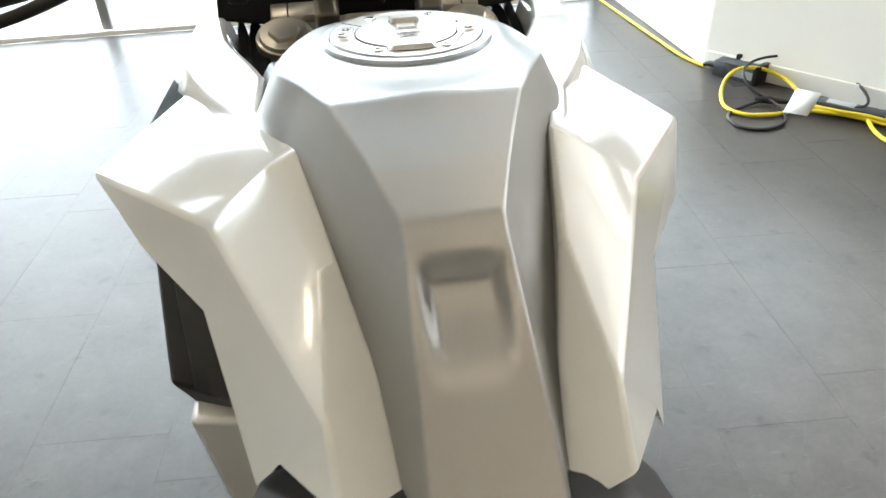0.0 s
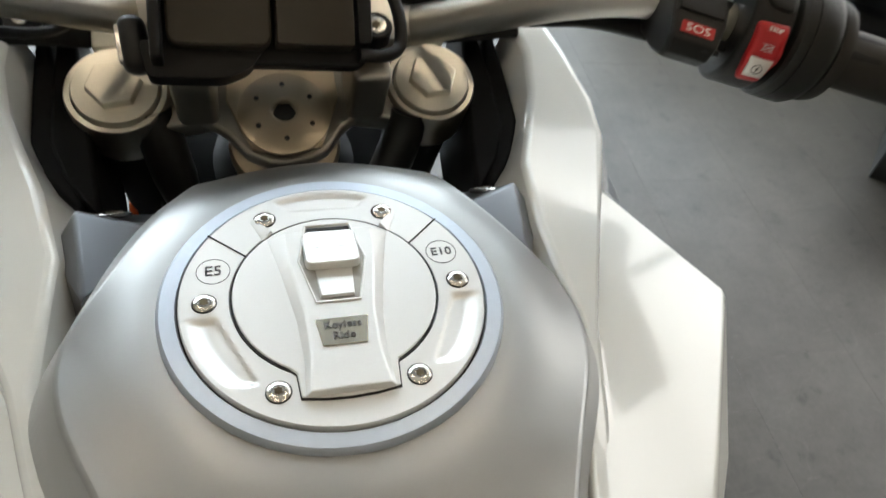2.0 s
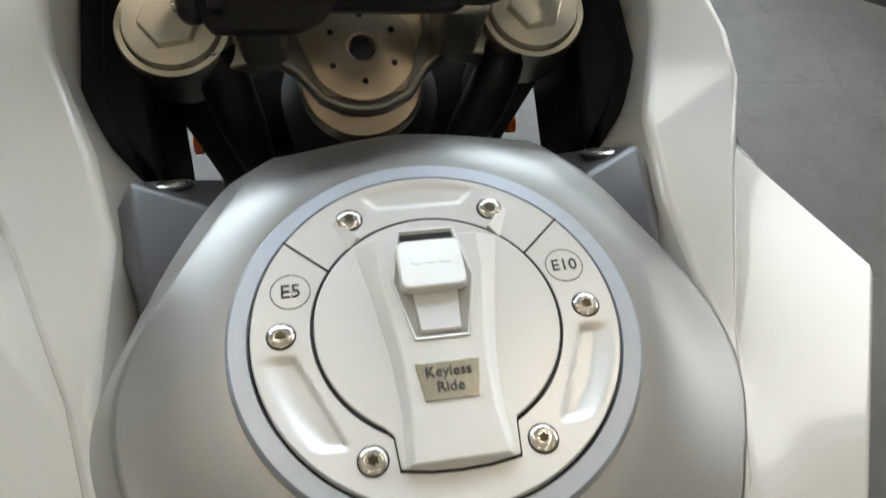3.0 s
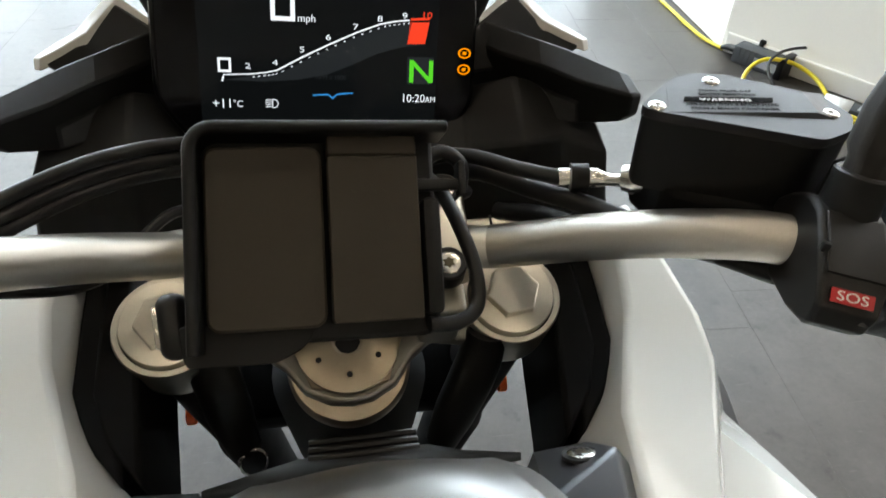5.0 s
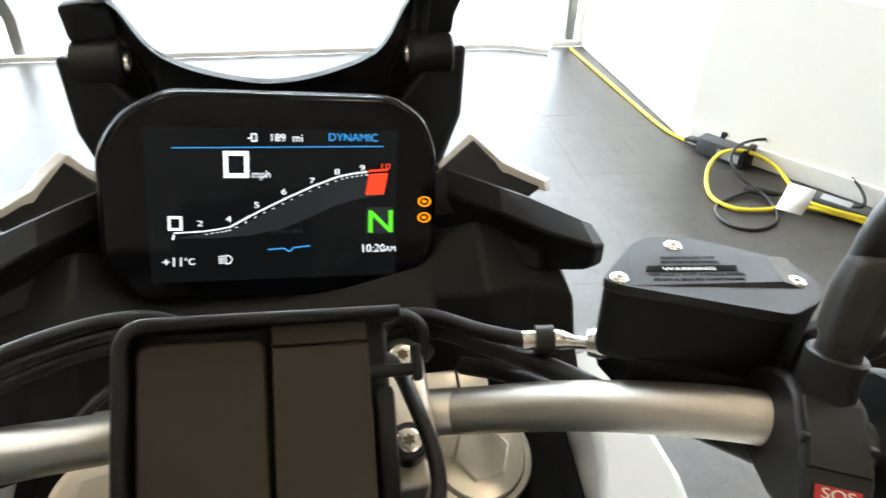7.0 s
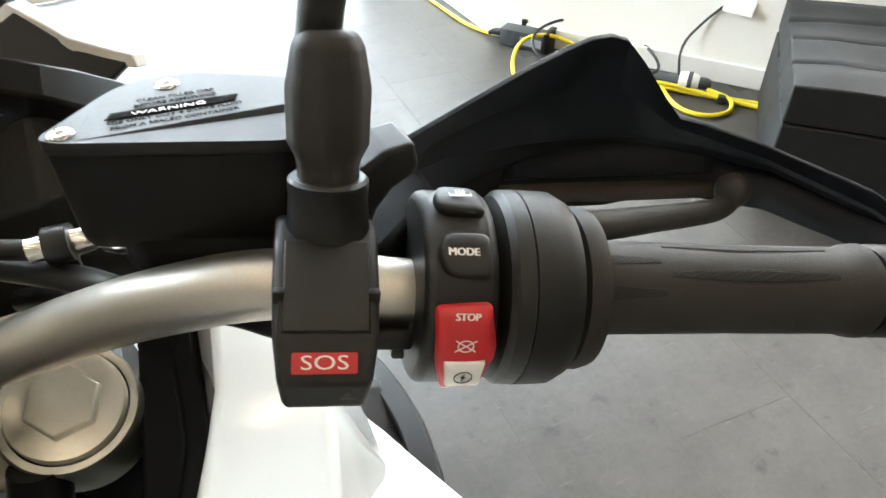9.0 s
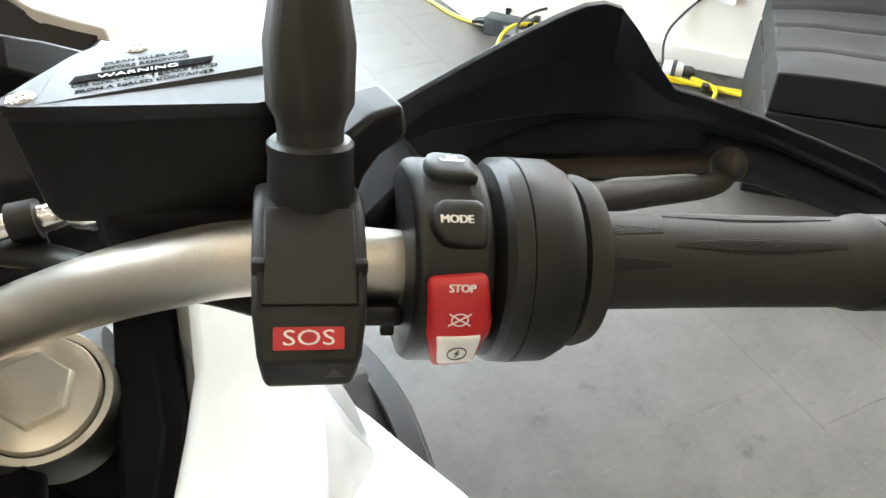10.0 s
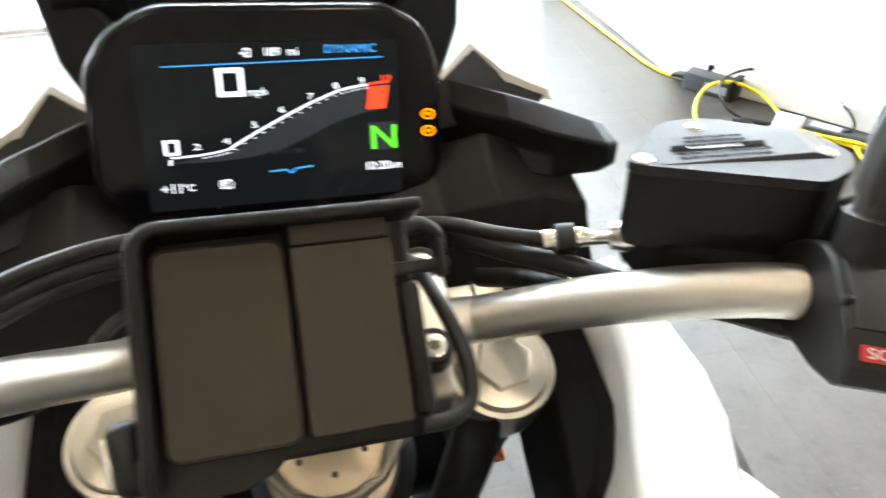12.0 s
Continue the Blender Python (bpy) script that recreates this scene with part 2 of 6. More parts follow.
JOINT = material("grey_tile_joint", (0.055, 0.051, 0.046), 0.8, grain=0.2, grain_size=80)


def tile_material():
    """Grey stone-look floor tile: soft mottling, darker scuffs and pale scratches, satin finish."""
    m = bpy.data.materials.new("grey_stone_tile")
    m.use_nodes = True
    t = m.node_tree
    b = t.nodes["Principled BSDF"]
    geo = t.nodes.new("ShaderNodeNewGeometry")
    info = t.nodes.new("ShaderNodeObjectInfo")

    def noise_at(scale, detail, rough=0.55):
        n = t.nodes.new("ShaderNodeTexNoise")
        n.inputs["Scale"].default_value, n.inputs["Detail"].default_value, n.inputs["Roughness"].default_value = scale, detail, rough
        t.links.new(geo.outputs["Position"], n.inputs["Vector"])
        return n

    base = t.nodes.new("ShaderNodeValToRGB")
    base.color_ramp.elements[0].position, base.color_ramp.elements[1].position = 0.30, 0.72
    base.color_ramp.elements[0].color, base.color_ramp.elements[1].color = (0.023, 0.0207, 0.0181, 1), (0.070, 0.0630, 0.0552, 1)
    mix = t.nodes.new("ShaderNodeMix")
    mix.inputs["Factor"].default_value = 0.35
    cloud, fine = noise_at(5.5, 9, 0.68), noise_at(60, 8, 0.75)
    t.links.new(cloud.outputs["Fac"], mix.inputs["A"])
    t.links.new(fine.outputs["Fac"], mix.inputs["B"])
    t.links.new(mix.outputs["Result"], base.inputs["Fac"])
    scuff = t.nodes.new("ShaderNodeValToRGB")
    scuff.color_ramp.elements[0].position, scuff.color_ramp.elements[1].position = 0.57, 0.68
    scuff.color_ramp.elements[0].color, scuff.color_ramp.elements[1].color = (1, 1, 1, 1), (0.46, 0.46, 0.47, 1)
    t.links.new(noise_at(15, 7, 0.72).outputs["Fac"], scuff.inputs["Fac"])
    dark = t.nodes.new("ShaderNodeMix")
    dark.data_type, dark.blend_type = "RGBA", "MULTIPLY"
    dark.inputs["Factor"].default_value = 1.0
    t.links.new(base.outputs[0], dark.inputs["A"])
    t.links.new(scuff.outputs[0], dark.inputs["B"])
    vein = t.nodes.new("ShaderNodeTexVoronoi")
    vein.feature = "DISTANCE_TO_EDGE"
    vein.inputs["Scale"].default_value = 1.5
    warp = t.nodes.new("ShaderNodeVectorMath")
    warp.operation = "MULTIPLY_ADD"
    warp.inputs[1].default_value = (0.35, 0.35, 0.35)
    t.links.new(noise_at(2.5, 3).outputs["Color"], warp.inputs[0])
    t.links.new(geo.outputs["Position"], warp.inputs[2])
    t.links.new(warp.outputs[0], vein.inputs["Vector"])
    line = t.nodes.new("ShaderNodeMapRange")
    line.inputs["From Min"].default_value, line.inputs["From Max"].default_value = 0.0, 0.0025
    line.inputs["To Min"].default_value, line.inputs["To Max"].default_value = 1.18, 1.0
    t.links.new(vein.outputs["Distance"], line.inputs["Value"])
    pale = t.nodes.new("ShaderNodeVectorMath")
    pale.operation = "SCALE"
    t.links.new(dark.outputs["Result"], pale.inputs[0])
    t.links.new(line.outputs[0], pale.inputs["Scale"])
    # short pale scratches: thin cells stretched along two ways
    marks = pale.outputs[0]
    for turn_deg, sc in ((24, (4.0, 40, 1)), (-38, (5.0, 44, 1)), (71, (3.0, 60, 1))):
        mp = t.nodes.new("ShaderNodeMapping")
        mp.inputs["Rotation"].default_value = (0, 0, radians(turn_deg))
        mp.inputs["Scale"].default_value = sc
        t.links.new(geo.outputs["Position"], mp.inputs["Vector"])
        n = t.nodes.new("ShaderNodeTexNoise")
        n.inputs["Scale"].default_value, n.inputs["Detail"].default_value = 3.0, 2
        t.links.new(mp.outputs[0], n.inputs["Vector"])
        r = t.nodes.new("ShaderNodeMapRange")
        r.inputs["From Min"].default_value, r.inputs["From Max"].default_value = 0.70, 0.75
        r.inputs["To Min"].default_value, r.inputs["To Max"].default_value = 1.0, 1.5
        t.links.new(n.outputs["Fac"], r.inputs["Value"])
        sv = t.nodes.new("ShaderNodeVectorMath")
        sv.operation = "SCALE"
        t.links.new(marks, sv.inputs[0])
        t.links.new(r.outputs[0], sv.inputs["Scale"])
        marks = sv.outputs[0]
    tone = t.nodes.new("ShaderNodeMapRange")
    tone.inputs["To Min"].default_value, tone.inputs["To Max"].default_value = 0.96, 1.04
    t.links.new(info.outputs["Random"], tone.inputs["Value"])
    each = t.nodes.new("ShaderNodeVectorMath")
    each.operation = "SCALE"
    t.links.new(marks, each.inputs[0])
    t.links.new(tone.outputs[0], each.inputs["Scale"])
    t.links.new(each.outputs[0], b.inputs["Base Color"])
    rr = t.nodes.new("ShaderNodeMapRange")
    rr.inputs["To Min"].default_value, rr.inputs["To Max"].default_value = 0.28, 0.44
    t.links.new(cloud.outputs["Fac"], rr.inputs["Value"])
    t.links.new(rr.outputs[0], b.inputs["Roughness"])
    b.inputs["Specular IOR Level"].default_value = 0.42
    bp = t.nodes.new("ShaderNodeBump")
    bp.inputs["Strength"].default_value, bp.inputs["Distance"].default_value = 0.12, 0.002
    t.links.new(fine.outputs["Fac"], bp.inputs["Height"])
    t.links.new(bp.outputs[0], b.inputs["Normal"])
    return m


TILE = tile_material()


def structure(name, bm, mat, label, category, smooth=30, bevel=0.0):
    return tagged(link_mesh(name, bm, mat, None, "", smooth, bevel), label, category, "", "structure")


def wall_run(a, b, z0, z1, depth, bm=None):
    """A wall from a to b on the plan, its thickness to the right of that way."""
    ax, ay, bx, by = *a, *b
    d = Vector((bx - ax, by - ay)).normalized()
    nx, ny = d.y * depth, -d.x * depth
    return prism([(ax, ay), (bx, by), (bx + nx, by + ny), (ax + nx, ay + ny)], z1 - z0, Matrix.Translation((0, 0, z0)), bm)


structure("ground", prism([(-300, -300), (300, -300), (300, 300), (-300, 300)], 0.02, Matrix.Translation((0, 0, -0.06))), PAVING, "pale paving outside the showroom", "paving")
floor = structure("floor", prism([(-4.2, -4.5), (4.3, -4.5), (4.3, 4.0), (-4.2, 4.0)], 0.034, Matrix.Translation((0, 0, -0.0344))), JOINT, "grey stone-look tile floor with thin joints", "floor")

CORNER = (1.72, 2.62)
structure("wall_east", wall_run((1.76, 4.15), CORNER, 0, 0.72, -0.12), WALL, "warm white low wall panel beside the glazing", "wall", bevel=0.004)
structure("wall_southeast", wall_run(CORNER, (3.40, 0.15), 0, 0.72, -0.14), WALL, "warm white low wall under a wide window", "wall", bevel=0.006)
structure("wall_lintel", wall_run((1.76, 4.15), CORNER, 3.22, 4.9, -0.12, wall_run(CORNER, (3.40, 0.15), 3.22, 4.9, -0.14)), WALL, "white wall above the side window", "wall")
# unseen walls added to close the room, with shade put into their colour
structure("wall_side", wall_run((3.40, 0.15), (3.40, -4.5), 0, 3.7, -0.12), DIMWALL, "unseen beige side wall, darkened for reflections", "wall")
structure("wall_south", wall_run((3.40, -4.5), (-4.2, -4.5), 0, 3.7, -0.12), DIMWALL, "unseen beige back wall, darkened for reflections", "wall")
structure("wall_west", wall_run((-4.2, -4.5), (-4.2, 4.15), 0, 4.9, -0.12), DIMWALL, "unseen beige west wall, darkened for reflections", "wall")
structure("wall_header", wall_run((-4.2, 4.05), (1.76, 4.05), 4.62, 4.9, -0.14), WALL, "white wall above the shop front", "wall")
structure("ceiling", prism([(-4.4, -4.7), (3.6, -4.7), (3.6, 1.3), (-4.4, 1.3)], 0.1, Matrix.Translation((0, 0, 3.7))), CEIL, "unseen warm ceiling, dimmed for the tank's reflections", "ceiling")
# unseen bulkhead, added to join the low ceiling to the raised front bay
structure("wall_bulkhead", wall_run((-4.3, 1.30), (3.5, 1.30), 3.7, 4.9, 0.12), DIMWALL, "unseen beige bulkhead added above the lower ceiling", "wall")
# unseen high soffit, added as a dark field for the tank to mirror
structure("ceiling_soffit", prism([(-4.4, 1.3), (3.6, 1.3), (3.6, 4.3), (-4.4, 4.3)], 0.1, Matrix.Translation((0, 0, 4.9))), SOFFIT, "unseen front ceiling, darkened for the tank's reflections", "ceiling")
structure("baseboard", wall_run((CORNER[0] + 0.01, CORNER[1] - 0.015), (3.40, 0.13), 0, 0.085, 0.012), SKIRT, "white skirting board along the low wall", "baseboard", bevel=0.004)

# shop front: threshold, posts and panes
window_1 = tagged(new("window_1"), "full-height glazed shop front with grey metal posts", "window", "", "structure")
bm = block((5.96, 0.12, 0.03), pose(-1.22, 4.08, 0.012), edge=0.004)
part("threshold", bm, SKIRT, window_1)
for x in (-4.1, -2.9, -1.44, 1.69):
    part("window_post", block((0.06, 0.08, 4.60), pose(x, 4.10, 2.325), edge=0.006), FRAMEALU, window_1)
for a, b in ((-4.1, -2.9), (-2.9, -1.44), (-1.44, 1.69)):
    p = part("pane", block((b - a - 0.06, 0.008, 4.58), pose((a + b) / 2, 4.10, 2.32)), PANE, window_1)
    p.visible_shadow = False
window_2 = tagged(new("window_2"), "wide side window over the low wall", "window", "", "structure")
d2 = Vector((3.40 - CORNER[0], 0.15 - CORNER[1], 0))
ang2 = math.degrees(math.atan2(d2.y, d2.x))
for s in (0.0, 0.5, 1.0):
    q = Vector((*CORNER, 0)) + d2 * (0.015 + 0.97 * s)
    part("window_post", block((0.06, 0.07, 2.50), pose(q.x + 0.055, q.y + 0.035, 1.97, 0, 0, ang2), edge=0.005), FRAMEALU, window_2)
for s in (0.25, 0.75):
    q = Vector((*CORNER, 0)) + d2 * s
    p = part("pane", block((d2.length / 2 - 0.1, 0.008, 2.49), pose(q.x + 0.055, q.y + 0.035, 1.97, 0, 0, ang2)), PANE, window_2)
    p.visible_shadow = False
p = part("pane", block((0.008, 1.44, 2.49), pose(1.80, 3.38, 1.97)), PANE, window_2)
p.visible_shadow = False
# a brick yard wall seen through the side window, and glowing sheets for outdoor daylight
brick_wall = tagged(new("brick_wall"), "red-brown brick wall in the yard outside the window", "brick wall", "", "structure")
bw = pose(5.15, 4.15, 0, 0, 0, ang2)
part("core", block((3.4, 0.10, 1.62), bw @ pose(0, 0.06, 0.77)), material("mortar", (0.32, 0.29, 0.25), 0.9, grain=0.1, grain_size=60), brick_wall)
brick_mesh = None
for row in range(21):
    for col in range(14):
        m = bw @ pose(-1.58 + col * 0.238 + (row % 2) * 0.119, 0.0, 0.035 + row * 0.075)
        if brick_mesh is None:
            o = part("brick", block((0.225, 0.03, 0.065), None, edge=0.004, segments=1), BRICK, brick_wall)
            brick_mesh = o.data
        else:
            o = new("brick", brick_mesh)
            o.parent = brick_wall
        o.matrix_local = m
# emissive sheets in place of the outdoors; they light the room as daylight
YARD_GLOW = glow("yard_daylight_glow", (1.0, 0.98, 0.94), 3.0)
STREET_GLOW = glow("street_daylight_glow", (0.83, 0.93, 1.0), 6.6)
for name, mat, ring_pts in (("backdrop_1", STREET_GLOW, [(-18, 9.0), (2.0, 9.0), (6.0, 8.4), (7.6, 7.5)]), ("backdrop_2", YARD_GLOW, [(7.6, 7.5), (8.6, 6.6), (9.6, 3.0), (9.6, -3.0)])):
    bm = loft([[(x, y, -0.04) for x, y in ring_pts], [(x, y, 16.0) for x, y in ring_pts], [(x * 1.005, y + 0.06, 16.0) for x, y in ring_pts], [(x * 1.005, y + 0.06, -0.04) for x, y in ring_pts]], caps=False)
    structure(name, bm, mat, "glowing sheet standing in for the overexposed street" if mat is STREET_GLOW else "glowing sheet standing in for the bright yard", "backdrop")

# ceiling lights
LAMP = glow("ceiling_lamp_diffuser", (1.0, 0.83, 0.62), 17.5)
light_first = None
for x, y in ((-2.2, -2.6), (-0.7, -2.6), (0.8, -2.6), (2.3, -2.6), (-2.2, -0.9), (-0.75, -0.9), (0.8, -0.9), (2.3, -0.9), (-2.2, 0.9), (-0.7, 1.0), (0.9, 0.9)):
    if light_first is None:
        light_first = tagged(new("ceiling_light"), "round flush warm white ceiling light", "ceiling light", "ceiling lights")
        light_first.location = (x, y, 3.7)
        part("rim", turned([(0.175, 0.0), (0.175, -0.012), (0.155, -0.012), (0.155, 0.0)], None, 24), FRAMEALU, light_first)
        part("diffuser", turned([(0.152, -0.002), (0.152, -0.008), (0.0, -0.008)], None, 24), LAMP, light_first)
    else:
        copy_thing(light_first, pose(x, y, 3.7))


# ---- the motorcycle ----
bike = tagged(new("motorcycle"), "white and satin silver touring motorcycle parked on the tile floor", "motorcycle")

# fuel tank: (y, crease x z, edge x z, low x z)
stations = [
    (0.112, 0.048, 0.983, 0.062, 0.975, 0.066, 0.920),
    (0.101, 0.050, 1.017, 0.066, 1.006, 0.072, 0.920),
    (0.088, 0.054, 1.033, 0.072, 1.020, 0.084, 0.915),
    (0.060, 0.066, 1.041, 0.088, 1.022, 0.104, 0.910),
    (0.030, 0.083, 1.041, 0.106, 1.012, 0.122, 0.905),
    (0.000, 0.100, 1.037, 0.120, 1.002, 0.134, 0.900),
    (-0.030, 0.098, 1.039, 0.114, 1.004, 0.132, 0.900),
    (-0.070, 0.080, 1.042, 0.094, 1.001, 0.122, 0.900),
    (-0.105, 0.064, 1.0415, 0.0825, 0.988, 0.112, 0.895),
    (-0.125, 0.056, 1.0350, 0.0775, 0.977, 0.108, 0.890),
    (-0.165, 0.042, 1.0225, 0.0672, 0.955, 0.102, 0.885),
    (-0.203, 0.030, 1.0085, 0.0575, 0.935, 0.097, 0.875),
    (-0.215, 0.0295, 1.0010, 0.0545, 0.928, 0.096, 0.873),
    (-0.235, 0.0305, 0.9860, 0.0510, 0.919, 0.093, 0.868),
    (-0.275, 0.0325, 0.9580, 0.0470, 0.903, 0.088, 0.855),
    (-0.335, 0.0345, 0.9130, 0.0415, 0.880, 0.080, 0.830),
    (-0.400, 0.0345, 0.8660, 0.043, 0.850, 0.076, 0.800),
]


def ease(v, lo, hi):
    v = min(1.0, max(0.0, (v - lo) / (hi - lo)))
    return v * v * (3 - 2 * v)


def crown(x, y, z):
    """The top swells up to the filler ring and lies flat under it."""
    r = math.hypot(x, y)
    return 1.0488 if r < 0.068 else z + (1.0488 - z) * (1 - ease(r, 0.068, 0.108))


def scoop(x, y):
    """Depth of the hollow behind the knee, which runs out towards the seat."""
    return 0.0110 * ease(-y, 0.2215, 0.2290) * (1 - ease(-y, 0.230, 0.290)) * (1 - ease(abs(x), 0.0150, 0.0265))


fine = []
for a, b in zip(stations, stations[1:]):
    pace = 0.0022 if -0.24 < b[0] and a[0] < -0.19 else 0.004
    n = max(1, round((a[0] - b[0]) / pace))
    if b[0] > -0.08:
        i = stations.index(a)
        before, after = stations[max(i - 1, 0)], stations[i + 2]
        for k in range(n):
            t = k / n
            fine.append([0.5 * (2 * p + (q - o) * t + (2 * o - 5 * p + 4 * q - r) * t * t + (3 * p - o - 3 * q + r) * t ** 3) for o, p, q, r in zip(before, a, b, after)])
    else:
        fine += [[p + (q - p) * k / n for p, q in zip(a, b)] for k in range(n)]
fine.append(list(stations[-1]))
COLS = 16
sections = []
for y, xk, zk, xe, ze, xl, zl in fine:
    half = [(xk * k / COLS, zk + 0.004 * (1 - k / COLS) * ease(y, -0.13, -0.06)) for k in range(1, COLS + 1)]
    half = [(x, crown(x, y, z) - scoop(x, y)) for x, z in half] + [(xe, ze), (xl, zl)]
    sections.append([(-x, y, z) for x, z in reversed(half)] + [(0, y, crown(0, y, zk + 0.004 * ease(y, -0.13, -0.06)) - scoop(0, y))] + [(x, y, z) for x, z in half])
bm = loft(sections, caps=False)
bm.faces.new([v for v in bm.verts][:len(sections[0])])
tank = part("fuel_tank", bm, TANK, bike, "satin silver fuel tank with a faceted spine", smooth=30, bevel=0.003, segments=3)

# filler ring, cap, lid
ring = part("filler_ring", turned([(0.0662, 1.0465), (0.0660, 1.0500), (0.0646, 1.0518), (0.0592, 1.0520), (0.0586, 1.0495), (0.040, 1.0495)], None, 96), RING, bike, "blue-grey satin ring round the filler")


def cap_height(x, y):
    """Top of the cap ring: two pockets that open outwards and a shallow one at the front."""
    a, r = abs(x), math.hypot(x, y)
    s = (a - 0.0435) * 0.910 - (y + 0.0088) * 0.414
    wall = ease(s, 0.0, 0.0011) * ease(-y, 0.0062, 0.0085) * (1 - ease(-y, 0.0350, 0.0378))
    front = ease(y, 0.0452, 0.0460) * (1 - ease(a - (y - 0.0455) * 0.9, 0.0140, 0.0150))
    return 1.0532 - 0.0019 * wall * (1 - ease(r, 0.049, 0.0566)) - 0.0006 * front * (1 - ease(r, 0.0525, 0.056))


NA = 360
cap_rows = [[(0.0580 * math.cos(2 * math.pi * k / NA), 0.0580 * math.sin(2 * math.pi * k / NA), z) for k in range(NA)] for z in (1.0500, 1.0525)]
for n in range(23):
    r = 0.0575 - 0.0177 * n / 22
    cap_rows.append([(r * math.cos(2 * math.pi * k / NA), r * math.sin(2 * math.pi * k / NA), cap_height(r * math.cos(2 * math.pi * k / NA), r * math.sin(2 * math.pi * k / NA))) for k in range(NA)])
cap_rows.append([(0.0393 * math.cos(2 * math.pi * k / NA), 0.0393 * math.sin(2 * math.pi * k / NA), 1.0500) for k in range(NA)])
cap = part("fuel_cap", loft(cap_rows, closed=True, caps=False), CAPSILVER, bike, "pearl silver fuel cap with six screws", smooth=50)
part("gap_floor", turned([(0.0588, 1.0496), (0.0588, 1.0500), (0.0, 1.0500)], None, 96), DARKGAP, cap)
lid_pts = [(0.0386 * math.cos(radians(a)), 0.0386 * math.sin(radians(a))) for a in range(-62, 243, 5)]
lid_pts += [(-0.0178, -0.0355), (-0.0170, -0.0450), (-0.0085, -0.0463), (0, -0.0467), (0.0085, -0.0463), (0.0170, -0.0450), (0.0178, -0.0355)]
lid = part("lid", prism(lid_pts, 0.0038, pose(0, 0, 1.0503)), CAPSILVER, cap, bevel=0.0005)
part("lid_gap", prism([(x * 1.022, y * 1.018) for x, y in lid_pts], 0.0012, pose(0, 0, 1.0523)), DARKGAP, cap)
# raised hinge bridge on the lid, widening to the rear
base_half = [(0.0250, 0.0295), (0.0205, 0.0100), (0.0165, -0.0130), (0.0152, -0.0300), (0.0160, -0.0455)]
top_half = [(0.0170, 0.0300), (0.0165, 0.0120), (0.0126, -0.0120), (0.0122, -0.0300), (0.0138, -0.0452)]
ring_of = lambda half, z: [(-x, y, z) for x, y in half] + [(x, y, z) for x, y in reversed(half)]
part("hinge_bridge", loft([ring_of(base_half, 1.0538), ring_of(top_half, 1.0570)], closed=True), CAPSILVER, lid, smooth=25, bevel=0.0006)
for s in (-1, 1):
    bm = loft([[(s * 0.0215, 0.0330, 1.0531), (s * 0.0260, 0.0290, 1.0531), (s * 0.0305, 0.0405, 1.0531), (s * 0.0290, 0.0425, 1.0531)],
               [(s * 0.0222, 0.0330, 1.0556), (s * 0.0248, 0.0300, 1.0540), (s * 0.0302, 0.0405, 1.0534), (s * 0.0290, 0.0420, 1.0534)]], closed=True)
    part("cap_rib", bm, CAPSILVER, cap, bevel=0.0004)
latch_frame = [(-0.0090, 0.0320), (-0.0130, 0.0130), (-0.0082, -0.0078), (0.0082, -0.0078), (0.0130, 0.0130), (0.0090, 0.0320)]
RECESS = material("recess_grey", (0.34, 0.33, 0.30), 0.42, 0.4, vary=0.05)
part("latch_recess", prism(latch_frame, 0.0004, pose(0, 0, 1.0568)), RECESS, lid)
for p, q in zip(latch_frame, latch_frame[1:] + latch_frame[:1]):
    part("recess_edge", tube([(p[0], p[1], 1.0572), ((p[0] + q[0]) / 2, (p[1] + q[1]) / 2, 1.0572), (q[0], q[1], 1.0572)], 0.0005, 6, 2), CAPSILVER, lid)
bm = loft([[(-0.0072, 0.0080, 1.0574), (0.0072, 0.0080, 1.0574), (0.0064, -0.0062, 1.0574), (-0.0064, -0.0062, 1.0574)], [(-0.0070, 0.0080, 1.0576), (0.0070, 0.0080, 1.0576), (0.0060, -0.0055, 1.0584), (-0.0060, -0.0055, 1.0584)]], closed=True)
part("latch_step", bm, CAPSILVER, lid, bevel=0.0002)
bm = loft([[(x, y, 1.0572) for x, y in rounded(0.0218, 0.0195, 0.003, cx=0, cy=0.0175)], [(x * 0.96, y, 1.0606 - 0.11 * (y - 0.0175)) for x, y in rounded(0.0214, 0.0190, 0.003, cx=0, cy=0.0172)]], closed=True)
latch = part("latch", bm, CAPSILVER, lid, bevel=0.0006)
part("latch_slot", prism(rounded(0.0175, 0.0026, 0.0008, cx=0, cy=0.0292), 0.0004, pose(0, 0, 1.0571)), DARKGAP, lid)
for k in range(3):
    part("emblem_bar", prism(rounded(0.0036, 0.0036, 0.0008, cx=-0.0046 + 0.0046 * k, cy=0), 0.0003, pose(0, 0.0185, 1.0604, -6.3)), CAPSILVER, lid)
plate = [(-0.0098, -0.0158), (0.0098, -0.0158), (0.0080, -0.0278), (-0.0080, -0.0278)]
part("badge_plate", prism(plate, 0.0007, pose(0, 0, 1.0569)), material("badge_champagne", (0.56, 0.53, 0.44), 0.22, 0.8, vary=0.05, vary_size=60), lid, bevel=0.0003)
lettering("Keyless", 0.0046, pose(0, -0.0192, 1.0578), DARKPRINT, lid)
lettering("Ride", 0.0046, pose(0, -0.0240, 1.0578), DARKPRINT, lid)
